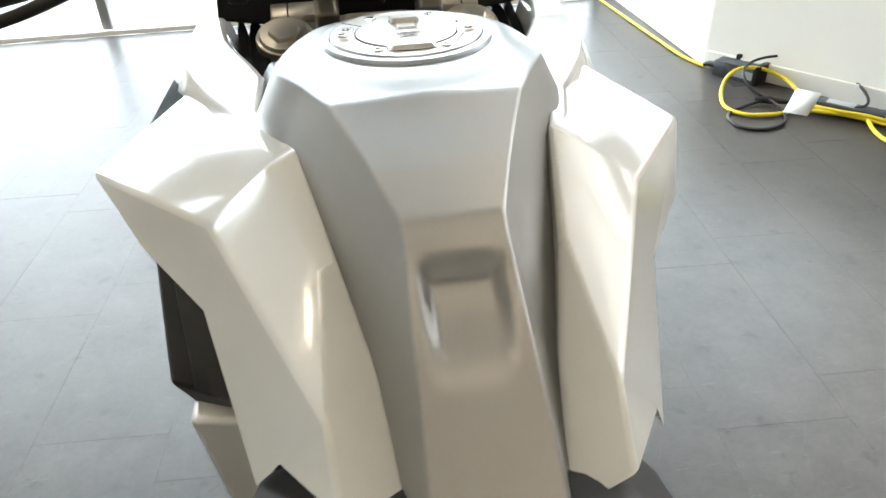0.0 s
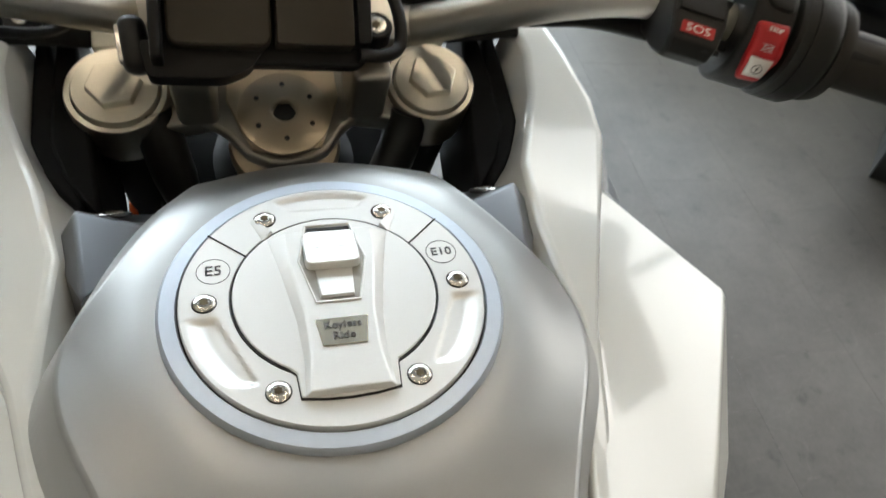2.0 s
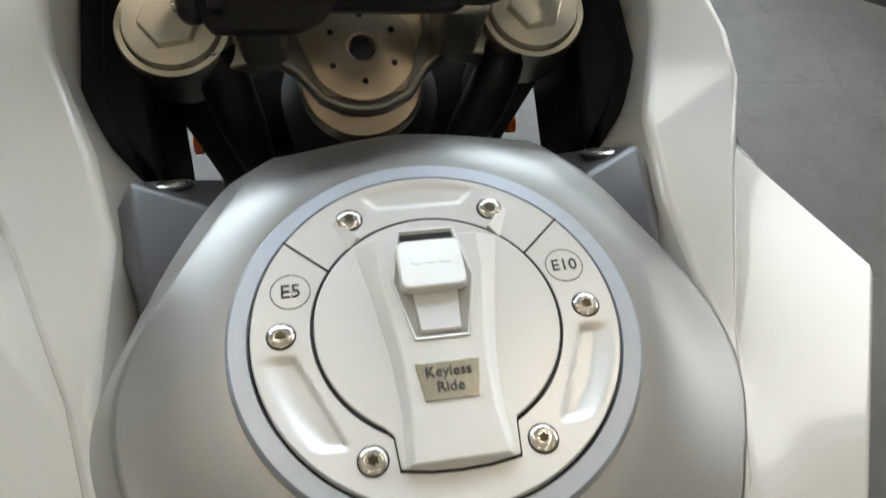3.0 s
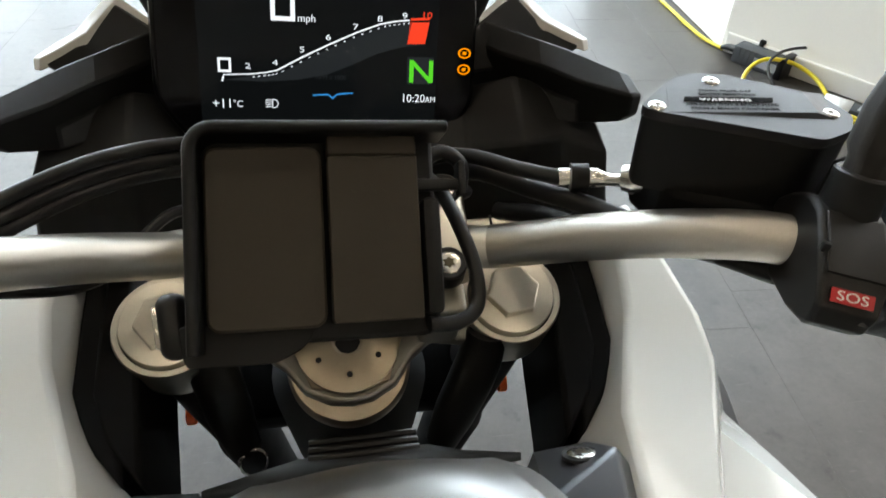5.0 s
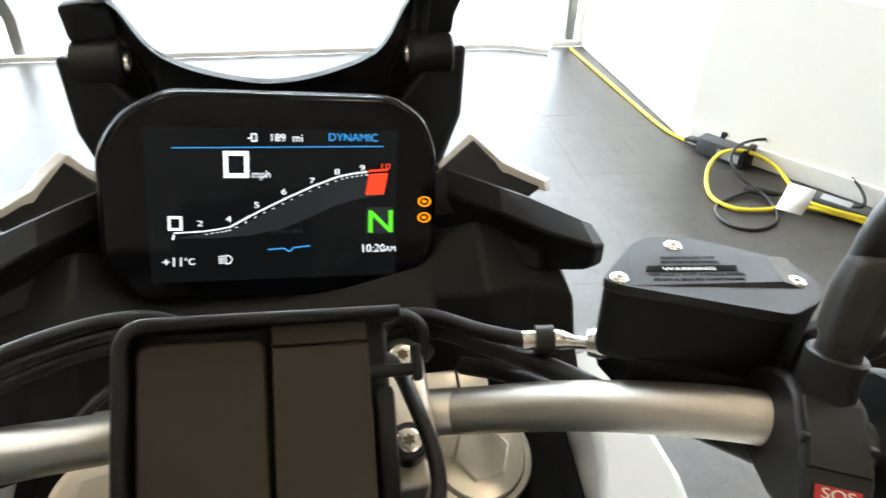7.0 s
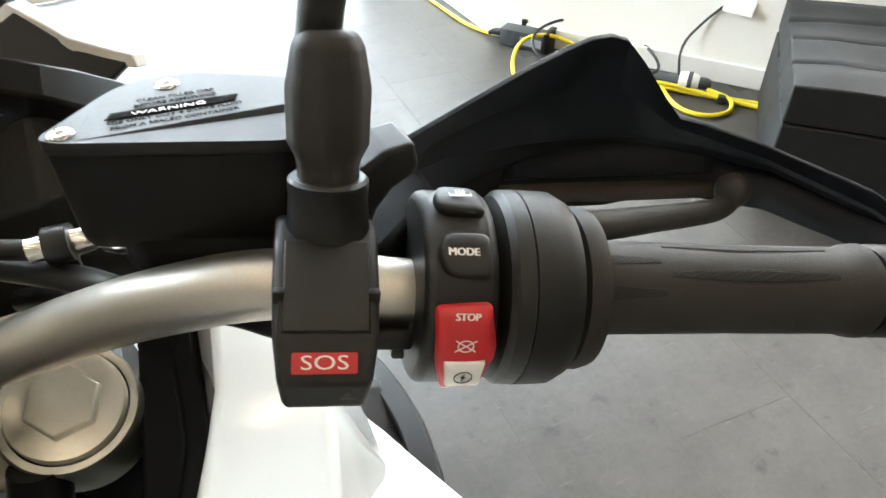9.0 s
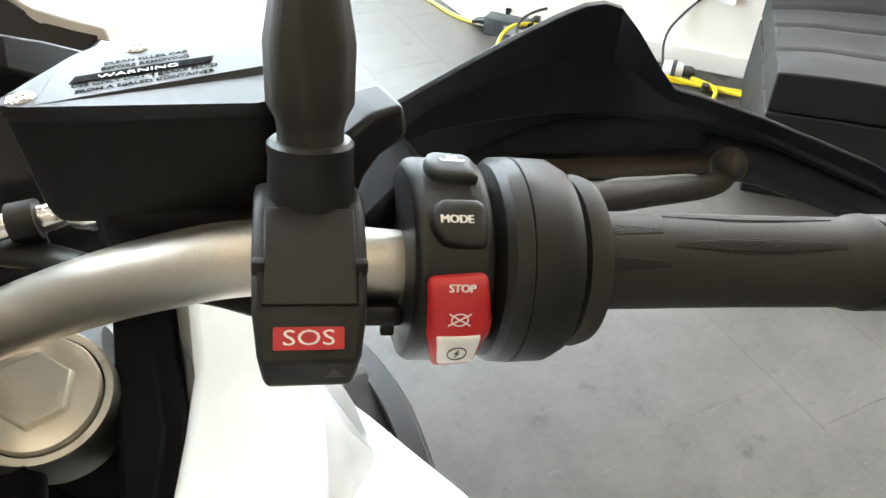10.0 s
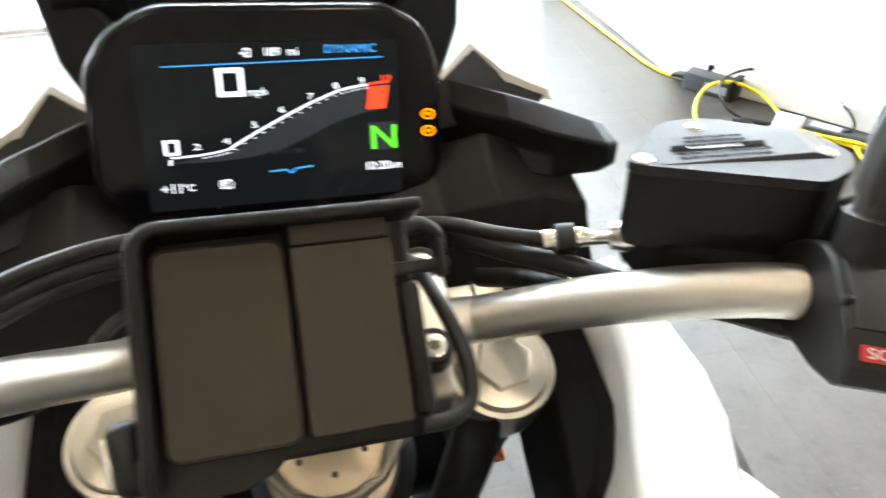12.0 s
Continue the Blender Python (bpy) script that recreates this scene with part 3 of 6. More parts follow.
for s, text in ((-1, "E5"), (1, "E10")):
    part("label_rim", turned([(0.0064, 0), (0.0064, 0.0002), (0.0061, 0.0002), (0.0061, 0)], pose(s * 0.0452, 0.0155, 1.0531), 32, caps=False), DARKPRINT, cap)
    part("label_disc", turned([(0.0060, 0), (0.0060, 0.00015), (0, 0.00015)], pose(s * 0.0452, 0.0155, 1.0531), 32), CAPSILVER, cap)
    lettering(text, 0.0068 if s < 0 else 0.0060, pose(s * 0.0452, 0.0155, 1.0534), DARKPRINT, cap)
    part("cap_split", prism([(s * 0.0330, 0.0215), (s * 0.0472, 0.0345), (s * 0.0468, 0.0350), (s * 0.0326, 0.0221)], 0.0003, pose(0, 0, 1.0531)), DARKGAP, cap)


def torx_screw(m, r, parent, name="screw"):
    """A countersunk round head with a star socket."""
    head = part(name, turned([(r * 1.12, 0.0), (r * 1.12, 0.0004), (r, 0.0008), (r * 0.86, 0.0011), (r * 0.5, 0.0011)], m, 24), STEEL, parent, "bright steel screw with a star socket")
    star = [(r * (0.50 if k % 2 else 0.30) * math.cos(math.pi * k / 6), r * (0.50 if k % 2 else 0.30) * math.sin(math.pi * k / 6)) for k in range(12)]
    bm = prism(star, 0.0002, m @ pose(0, 0, 0.0011))
    part("socket", bm, material("socket_brass", (0.09, 0.07, 0.04), 0.45, 0.7), parent)
    return head


for x, y in ((-0.0485, 0), (0.0485, 0), (-0.0245, 0.0415), (0.0245, 0.0415), (-0.0245, -0.0415), (0.0245, -0.0415)):
    part("screw_seat", turned([(0.0046, 0), (0.0046, 0.0003), (0, 0.0003)], pose(x, y, 1.0530), 24), DARKGAP, cap)
    torx_screw(pose(x, y, 1.0533), 0.0037, cap)

# tank shoulder lugs with a screw each
for s in (-1, 1):
    pts = [(0.072, 0.078, 1.016), (0.116, 0.108, 1.004), (0.082, 0.124, 0.982), (0.112, 0.127, 0.981), (0.132, 0.102, 0.981), (0.106, 0.047, 1.006),
           (0.140, 0.096, 0.930), (0.122, 0.046, 0.940), (0.114, 0.136, 0.930), (0.080, 0.130, 0.930)]
    pts = [Vector((s * x, y, z)) for x, y, z in pts]
    bm = faces(pts, [(0, 1, 3, 2), (0, 5, 1), (1, 5, 4), (1, 4, 3), (4, 5, 7, 6), (3, 4, 6, 8), (2, 3, 8, 9)])
    lug = part("tank_lug", bm, LUGGREY, bike, "dark silver lug beside the tank", smooth=20, bevel=0.0022, segments=3)
    mid = (pts[0] * 0.8 + pts[1] * 1.6 + pts[2] * 0.8 + pts[3]) / 4.2
    seat_m = frame_of(mid, (1, 0, 0), pts[2] - pts[0])
    part("lug_socket", turned([(0.0095, -0.001), (0.0095, 0.0007), (0.0, 0.0007)], seat_m, 24), DARKGAP, lug)
    torx_screw(seat_m @ pose(0, 0, 0.0008), 0.0062, lug)


# white panels, built for the right and mirrored
def side_panel(s):
    pts = [(0.192, 0.135, 0.966), (0.270, 0.068, 0.927), (0.158, -0.097, 0.959), (0.0885, -0.080, 1.001), (0.118, 0.000, 1.000), (0.118, 0.070, 0.972),
           (0.226, -0.033, 0.905), (0.170, -0.118, 0.900), (0.082, -0.270, 0.930), (0.0672, -0.163, 0.955), (0.051, -0.227, 0.921), (0.0417, -0.316, 0.886),
           (0.112, -0.262, 0.893), (0.135, -0.235, 0.845), (0.175, 0.063, 0.968), (0.152, 0.100, 0.965), (0.078, -0.312, 0.903),
           (0.136, 0.005, 0.983), (0.112, -0.078, 0.989), (0.080, -0.175, 0.958)]
    if s < 0:
        pts[0], pts[1], pts[14] = (0.204, 0.140, 0.968), (0.283, 0.068, 0.929), (0.180, 0.063, 0.969)
    else:
        pts[3], pts[9], pts[10] = (0.0925, -0.080, 1.002), (0.0772, -0.1637, 0.9556), (0.060, -0.227, 0.921)
    pts += [(x - 0.005, y, z - 0.035) for x, y, z in (pts[3], pts[9], pts[10], pts[11], pts[4], pts[5])]
    pts = [(s * x, y, z) for x, y, z in pts]
    polys = [(3, 9, 21, 20), (9, 10, 22, 21), (10, 11, 23, 22), (4, 3, 20, 24), (5, 4, 24, 25),
             (0, 1, 14), (0, 14, 15), (1, 2, 14), (14, 2, 18, 17), (15, 14, 17), (15, 17, 4, 5), (17, 18, 3, 4), (3, 18, 19, 9), (18, 2, 8, 19), (9, 19, 10), (19, 8, 10),
             (1, 6, 7, 2), (10, 8, 16, 11), (2, 7, 13, 12, 8), (8, 12, 16)]
    ob = part("side_panel", faces(pts, polys), WHITE, bike, "gloss white angular tank side panel", smooth=28, bevel=0.0035, segments=3)
    return ob


def front_fairing(s):
    rows = [
        [(0.152, 0.290, 0.93), (0.154, 0.285, 0.968), (0.166, 0.282, 1.008), (0.186, 0.282, 1.012), (0.222, 0.300, 0.930), (0.222, 0.32, 0.80)],
        [(0.147, 0.245, 0.93), (0.149, 0.238, 0.968), (0.164, 0.238, 1.006), (0.191, 0.238, 1.009), (0.222, 0.268, 0.930), (0.222, 0.30, 0.80)],
        [(0.141, 0.200, 0.92), (0.143, 0.192, 0.965), (0.157, 0.202, 1.000), (0.199, 0.192, 0.998), (0.226, 0.205, 0.930), (0.228, 0.24, 0.80)],
        [(0.129, 0.168, 0.92), (0.131, 0.164, 0.962), (0.146, 0.172, 0.998), (0.199, 0.166, 0.989), (0.222, 0.168, 0.936), (0.225, 0.19, 0.80)],
        [(0.111, 0.140, 0.91), (0.113, 0.136, 0.962), (0.131, 0.132, 0.998), (0.190, 0.138, 0.982), (0.208, 0.142, 0.940), (0.21, 0.15, 0.80)],
        [(0.106, 0.080, 0.91), (0.110, 0.078, 0.972), (0.122, 0.080, 1.002), (0.1795, 0.110, 0.979), (0.186, 0.112, 0.955), (0.186, 0.112, 0.80)],
        [(0.112, 0.010, 0.91), (0.117, 0.006, 0.990), (0.122, 0.004, 1.001), (0.136, 0.016, 0.991), (0.142, 0.014, 0.965), (0.15, 0.02, 0.80)],
        [(0.086, -0.078, 0.91), (0.089, -0.078, 0.985), (0.0915, -0.078, 0.999), (0.109, -0.078, 0.9885), (0.112, -0.078, 0.970), (0.115, -0.078, 0.88)],
    ]
    rows = [[(x + (0.006 if s < 0 and k < 5 else 0.0), y, z) for x, y, z in r] for k, r in enumerate(rows)]
    bm = loft([[(s * x, y, z) for x, y, z in r] for r in rows], caps=False)
    nose = [[(0.212, 0.240, 0.920), (0.229, 0.262, 0.880)], [(0.215, 0.205, 0.928), (0.241, 0.222, 0.888)], [(0.212, 0.165, 0.942), (0.250, 0.190, 0.892)], [(0.200, 0.140, 0.956), (0.262, 0.146, 0.900)], [(0.188, 0.125, 0.966), (0.270, 0.068, 0.925)]]
    bm2 = loft([[(s * a[0], a[1], a[2]), (s * b[0], b[1], b[2]), (s * (b[0] - 0.003), b[1], b[2] - 0.005), (s * (a[0] - 0.006), a[1], a[2] - 0.008)] for a, b in nose], closed=True)
    part("panel_nose", bm2, WHITE, bike, "gloss white front edge of the side panel", smooth=40, bevel=0.0015)
    return part("front_fairing", bm, WHITE, bike, "gloss white front fairing beside the forks", smooth=22, bevel=0.004, segments=3)


for s in (1, -1):
    side_panel(s)
    front_fairing(s)
    # lower covers: the left one carries a black insert
    w = 0.0 if s < 0 else -0.060
    bm = loft([[(s * (0.222 + w), -0.020, 0.904), (s * (0.168 + w), -0.112, 0.899), (s * (0.146 + w), -0.166, 0.850), (s * (0.203 + w), -0.136, 0.852)],
               [(s * (0.206 + w), -0.020, 0.800), (s * (0.150 + w), -0.120, 0.800), (s * (0.140 + w), -0.158, 0.800), (s * (0.185 + w), -0.120, 0.800)]], closed=True)
    cover = part("side_cover", bm, BLACK2, bike, "black insert under the side panel", bevel=0.004)
    q = [Vector((s * (x + w), y, z)) for x, y, z in ((0.222, -0.020, 0.904), (0.168, -0.112, 0.899), (0.146, -0.166, 0.850), (0.203, -0.136, 0.852))]
    up = (q[1] - q[0]).cross(q[3] - q[0]).normalized()
    up = up if up.z > 0 else -up
    plate_pts = [q[0].lerp(q[1], 0.45), q[1].lerp(q[0], 0.04), q[2].lerp(q[3], 0.06), q[2].lerp(q[3], 0.58)]
    bm = loft([[p + up * 0.0005 for p in plate_pts], [p + up * 0.0045 for p in plate_pts]], closed=True)
    part("insert_plate", bm, GREYBLACK, cover, bevel=0.001)
    bm = loft([[(s * (0.150 + w), 0.06, 0.80), (s * (0.204 + w), -0.03, 0.80), (s * (0.192 + w), -0.155, 0.830), (s * (0.140 + w), -0.175, 0.84)],
               [(s * 0.150, 0.08, 0.46), (s * 0.185, -0.02, 0.48), (s * 0.180, -0.10, 0.52), (s * 0.140, -0.12, 0.54)]], closed=True)
    part("belly_panel", bm, WHITE, bike, "white lower belly panel", bevel=0.006)
    bm = loft([[(s * 0.200, 0.31, 0.905), (s * 0.232, 0.265, 0.890), (s * 0.240, 0.200, 0.876), (s * 0.210, 0.150, 0.880)],
               [(s * 0.205, 0.31, 0.86), (s * 0.258, 0.265, 0.885), (s * 0.264, 0.195, 0.872), (s * 0.215, 0.145, 0.86)],
               [(s * 0.200, 0.30, 0.72), (s * 0.262, 0.270, 0.80), (s * 0.268, 0.210, 0.80), (s * 0.220, 0.140, 0.72)]], closed=True)
    part("radiator_cowl", bm, BLACK2, bike, "black radiator cowl under the fairing", bevel=0.006)
    band = curve_points([(0.252, 0.315, 0.874), (0.263, 0.286, 0.877), (0.267, 0.236, 0.879), (0.2625, 0.196, 0.879), (0.256, 0.165, 0.876)], 5)
    bm = loft([[(s * (p.x + a), p.y + b, p.z + c) for a, b, c in ((-0.016, -0.004, 0.006), (0.0, 0.0, 0.004), (0.003, 0.001, -0.004), (-0.002, 0.0, -0.030), (-0.018, -0.004, -0.030))] for p in band], closed=True)
    part("cowl_edge", bm, BLACK2, bike, "black edge of the radiator cowl", smooth=40, bevel=0.001)
    if s < 0:
        bm = loft([[(-0.225, 0.205, 0.965), (-0.240, 0.120, 0.948), (-0.194, 0.125, 0.966)], [(-0.232, 0.215, 0.880), (-0.244, 0.120, 0.880), (-0.194, 0.125, 0.900)]], closed=True)
        part("cowl_fin", bm, MATTBLACK, bike, "black cowl edge above the side panel", bevel=0.002)
    # dark inner panel beside the fork
    e = 0.006 if s < 0 else 0.0
    bm = loft([[(s * (x + e), y, z) for x, y, z in r] for r in (
        [(0.140, 0.345, 1.000), (0.144, 0.285, 0.986), (0.143, 0.24, 0.985), (0.138, 0.192, 0.982), (0.128, 0.164, 0.975), (0.108, 0.14, 0.965)],
        [(0.134, 0.345, 0.88), (0.137, 0.285, 0.885), (0.136, 0.24, 0.90), (0.130, 0.20, 0.905), (0.119, 0.172, 0.905), (0.100, 0.148, 0.905)],
        [(0.142, 0.345, 0.88), (0.145, 0.285, 0.885), (0.144, 0.24, 0.90), (0.138, 0.20, 0.905), (0.127, 0.172, 0.905), (0.108, 0.148, 0.905)],
        [(0.160, 0.345, 1.000), (0.157, 0.285, 0.987), (0.153, 0.24, 0.987), (0.148, 0.192, 0.984), (0.138, 0.164, 0.977), (0.117, 0.14, 0.967)])], closed=True)
    part("inner_panel", bm, MATTBLACK, bike, "black inner fairing panel", bevel=0.003)

# seat, frame, engine and wheels that carry it all
bm = loft([[(-0.070, -0.292, 0.900), (0.060, -0.300, 0.900), (0.118, -0.246, 0.846), (-0.146, -0.210, 0.842)],
           [(-0.078, -0.335, 0.897), (0.074, -0.335, 0.897), (0.130, -0.30, 0.83), (-0.150, -0.28, 0.83)],
           [(-0.11, -0.42, 0.86), (0.11, -0.42, 0.86), (0.13, -0.42, 0.79), (-0.13, -0.42, 0.79)],
           [(-0.14, -0.62, 0.84), (0.14, -0.62, 0.84), (0.15, -0.62, 0.77), (-0.15, -0.62, 0.77)],
           [(-0.12, -0.95, 0.90), (0.12, -0.95, 0.90), (0.12, -0.95, 0.80), (-0.12, -0.95, 0.80)]], closed=True)
part("seat", bm, SEAT, bike, "black vinyl rider seat", bevel=0.02, segments=4)
part("engine", block((0.30, 0.50, 0.42), pose(0, -0.02, 0.52), edge=0.03), ENGINE, bike, "dark engine block")
part("frame_spine", block((0.16, 0.62, 0.16), pose(0, -0.22, 0.80), edge=0.03), ENGINE, bike, "black frame spine")
for y, w, name in ((0.66, 0.115, "front_wheel"), (-0.86, 0.17, "rear_wheel")):
    wheel = part(name, turned([(0.215, -w * 0.38), (0.225, -w * 0.4), (0.225, w * 0.4), (0.215, w * 0.38), (0.205, 0.0)], pose(0, y, 0.300, 0, 90, 0), 48), ENGINE, bike, "dark alloy wheel with a black tyre")
    part("tyre", turned([(0.222, -w * 0.40), (0.262, -w * 0.5), (0.288, -w * 0.32), (0.300, 0.0), (0.288, w * 0.32), (0.262, w * 0.5), (0.222, w * 0.40)], pose(0, y, 0.300, 0, 90, 0), 64), TYRE, wheel)
    part("hub", turned([(0.0, -0.05), (0.04, -0.05), (0.04, 0.05), (0.0, 0.05)], pose(0, y, 0.30, 0, 90, 0), 24), ENGINE, wheel)
    for k in range(5):
        part("spoke", tube([Vector((0, y, 0.30)) + Vector((0, math.cos(k * 1.2566), math.sin(k * 1.2566))) * r for r in (0.035, 0.12, 0.21)], 0.012, 8, 3), ENGINE, wheel)
part("swing_arm", tube([(0.11, -0.28, 0.42), (0.11, -0.60, 0.36), (0.11, -0.86, 0.30)], 0.03, 12, 4), ENGINE, bike)
part("swing_arm", tube([(-0.11, -0.28, 0.42), (-0.11, -0.60, 0.36), (-0.11, -0.86, 0.30)], 0.03, 12, 4), ENGINE, bike)
part("stand", tube([(-0.12, -0.12, 0.34), (-0.20, -0.08, 0.16), (-0.26, -0.04, 0.012)], 0.014, 12, 4), ENGINE, bike, "side stand")
part("stand", tube([(0.12, -0.12, 0.34), (0.20, -0.08, 0.16), (0.26, -0.04, 0.012)], 0.014, 12, 4), ENGINE, bike, "paddock stand leg")

# ---- steering ----
CX = -0.007
STEER = frame_of((CX, 0.2285, 0.9870), (1, 0.0, 0.0), (0, 0.914, 0.407))
clamp_pts = [(-0.124, -0.006), (-0.118, -0.024), (-0.098, -0.031), (-0.070, -0.024), (-0.050, -0.020), (-0.037, -0.030), (-0.026, -0.045), (-0.012, -0.0525), (0.0, -0.054), (0.012, -0.0525), (0.026, -0.045), (0.037, -0.030), (0.050, -0.020), (0.070, -0.024), (0.098, -0.031), (0.118, -0.024), (0.124, -0.006),
             (0.122, 0.018), (0.106, 0.030), (0.070, 0.028), (0.030, 0.038), (-0.030, 0.038), (-0.070, 0.028), (-0.106, 0.030), (-0.122, 0.018)]
clamp = part("triple_clamp", prism(clamp_pts, 0.012, STEER @ pose(0, 0, -0.012)), CLAMPALU, bike, "anodised grey upper fork clamp", bevel=0.003, segments=3)
rib_pts = [(x * 0.93, y * 0.80 + 0.001) for x, y in clamp_pts]
part("clamp_underside", prism(rib_pts, 0.015, STEER @ pose(0, 0, -0.027)), CLAMPALU, clamp, bevel=0.003)
part("stem_plate", prism([(-0.034, 0.032), (0.034, 0.032), (0.036, -0.008), (0.022, -0.044), (0.0, -0.048), (-0.022, -0.044), (-0.036, -0.008)], 0.003, STEER), STEMALU, clamp, bevel=0.0008)
nut = part("stem_nut", turned([(0.0295, 0.003), (0.0295, 0.0055), (0.0265, 0.007), (0.009, 0.0095), (0.0075, 0.0085), (0.0075, 0.001)], STEER @ pose(0, -0.020, 0), 64), STEMALU, clamp, "bronze machined steering stem nut")
part("stem_bore", turned([(0.0072, 0.0), (0.0072, 0.006), (0.0, 0.006)], STEER @ pose(0, -0.020, 0), 6), DARKGAP, clamp)
for k in range(6):
    a = radians(-30 - 60 * k)
    part("pin_hole", turned([(0.0017, 0), (0.0017, 0.0006), (0, 0.0006)], STEER @ pose(0.0195 * math.cos(a), -0.020 + 0.0195 * math.sin(a), 0.0077), 12), DARKGAP, clamp)
part("lower_stem_ring", turned([(0.038, -0.040), (0.038, -0.032), (0.036, -0.029), (0.026, -0.026), (0.012, -0.023), (0.012, -0.006)], STEER @ pose(0, -0.022, 0), 64), STEMALU, bike, "machined stem adjuster ring")
part("steering_head", turned([(0.052, -0.26), (0.052, -0.075), (0.036, -0.05), (0.02, -0.05)], STEER @ pose(0, -0.014, 0), 32), DARKGAP, bike, "black steering head")
for s in (-1, 1):
    fx = 0.1005 * s
    m = STEER @ pose(fx, 0.0, 0)
    tube_ob = part("fork_leg", turned([(0.0285, -0.70), (0.0285, -0.30), (0.0245, -0.29), (0.0245, -0.02), (0.02, -0.02)], m, 32), MATTBLACK, bike, "black fork leg")
    part("clamp_collar", turned([(0.031, -0.030), (0.031, 0.004), (0.0300, 0.006), (0.0268, 0.006), (0.0268, 0.002)], m, 48), FORKALU, clamp)
    cap_f = part("fork_cap", turned([(0.0258, 0.000), (0.0258, 0.0085), (0.0250, 0.0098), (0.0185, 0.0104), (0.0150, 0.0104)], m, 64), FORKALU, bike, "champagne machined fork cap with a hexagon")
    hexa = [(0.0172 * math.cos(radians(60 * k + 8)), 0.0172 * math.sin(radians(60 * k + 8))) for k in range(6)]
    part("hexagon", prism(hexa, 0.0058, m @ pose(0, 0, 0.0100), taper=0.95), FORKALU, cap_f, bevel=0.0008)
    part("cap_seal", turned([(0.0268, 0.001), (0.0268, 0.0035), (0.0255, 0.0035)], m, 48), DARKGAP, cap_f)
    part("reflector", turned([(0.008, 0), (0.008, 0.006), (0.0, 0.006)], pose(CX + s * 0.118, 0.28, 0.84, 0, 90 * s, 0), 20), ORANGE, bike, "orange side reflector")
part("cable_boot", tube([(-0.089, 0.221, 0.980), (-0.086, 0.215, 0.965), (-0.080, 0.203, 0.940), (-0.073, 0.190, 0.915)], [0.0135, 0.0145, 0.0140, 0.0100], 20, 6), BLACK2, bike, "black rubber cable boot beside the steering head")
part("boot_ring", turned([(0.0080, -0.001), (0.0088, 0.000), (0.0088, 0.002), (0.0075, 0.003)], frame_of((-0.068, 0.182, 0.9150), (0.9, 0.2, -0.1), (0.1, 0.6, 0.75)), 24, caps=False), STEEL, bike)
part("cable_boot", tube([(0.076, 0.210, 0.980), (0.073, 0.206, 0.966), (0.066, 0.199, 0.950), (0.055, 0.190, 0.930), (0.047, 0.185, 0.910)], [0.012, 0.0135, 0.0140, 0.0130, 0.0100], 20, 6), BLACK2, bike, "black rubber cable boot beside the steering head")
for k in range(3):
    part("cover_rib", tube([(-0.034, 0.166 + 0.008 * k, 0.934 - 0.004 * k), (-0.005, 0.164 + 0.008 * k, 0.937 - 0.004 * k), (0.030, 0.166 + 0.008 * k, 0.934 - 0.004 * k)], 0.0026, 8, 4), BLACK2, bike)
for s in (-1, 1):
    part("pinch_lug", block((0.050, 0.024, 0.022), STEER @ pose(0.090 * s, 0.0425, -0.004), edge=0.003), FORKALU, clamp)
    part("pinch_slot", block((0.0016, 0.024, 0.002), STEER @ pose(0.096 * s, 0.0432, 0.0064)), DARKGAP, clamp)
bm = loft([[(-0.085, 0.135, 0.965), (-0.045, 0.128, 0.972), (0.045, 0.128, 0.972), (0.080, 0.135, 0.965)], [(-0.060, 0.160, 0.935), (-0.040, 0.170, 0.930), (0.035, 0.170, 0.930), (0.055, 0.160, 0.935)], [(-0.050, 0.175, 0.86), (-0.03, 0.185, 0.86), (0.03, 0.185, 0.86), (0.05, 0.175, 0.86)]], caps=False)
thick(part("wiring_cover", bm, DARKGAP, bike, "black rubber cover ahead of the tank", smooth=40), 0.004)
part("lower_clamp", block((0.192, 0.075, 0.035), STEER @ pose(0, 0.004, -0.13), edge=0.008), MATTBLACK, bike, "black lower fork clamp")

# handlebar
BAR = [(0.060, 0.221, 1.0385), (0.082, 0.215, 1.0425), (0.118, 0.190, 1.0655), (0.152, 0.160, 1.089), (0.186, 0.136, 1.101), (0.236, 0.116, 1.091), (0.330, 0.0880, 1.0768), (0.412, 0.061, 1.0635)]
LBAR = [(2 * CX - x, y + 0.008, z + 0.004) for x, y, z in BAR]
part("handlebar", tube(list(reversed(LBAR)) + BAR, [0.0112, 0.0112, 0.0112, 0.0112, 0.0116, 0.0120, 0.0122, 0.0122] + [0.0122, 0.0122, 0.0120, 0.0116, 0.0112, 0.0112, 0.0112, 0.0112], 28, 8), BARALU, bike, "blasted aluminium tapered handlebar")
for s in (-1, 1):
    px = CX + 0.053 * s
    riser = part("bar_riser", block((0.025, 0.040, 0.052), frame_of((px, 0.216, 1.006), (1, 0, 0), (0, 0.914, 0.407)), edge=0.005), CLAMPALU, bike, "anodised handlebar riser", bevel=0.001)
    bm = block((0.027, 0.056, 0.020), frame_of((px + 0.0005 * s, 0.213, 1.056), (1, 0, 0), (0, 0.93, 0.36)), edge=0.006, segments=3)
    topc = part("bar_clamp", bm, FORKALU, bike, "machined handlebar clamp")
    for p in ((px, 0.190, 1.053), (px + 0.003, 0.230, 1.070)):
        mm = frame_of(p, (1, 0, 0), (0, 0.93, 0.36))
        part("bolt_collar", turned([(0.0095, -0.006), (0.0095, 0.004), (0.0085, 0.005), (0.006, 0.005)], mm, 24), BLACK2, topc)
        torx_screw(mm @ pose(0, 0, 0.004), 0.0066, topc, "clamp_bolt")

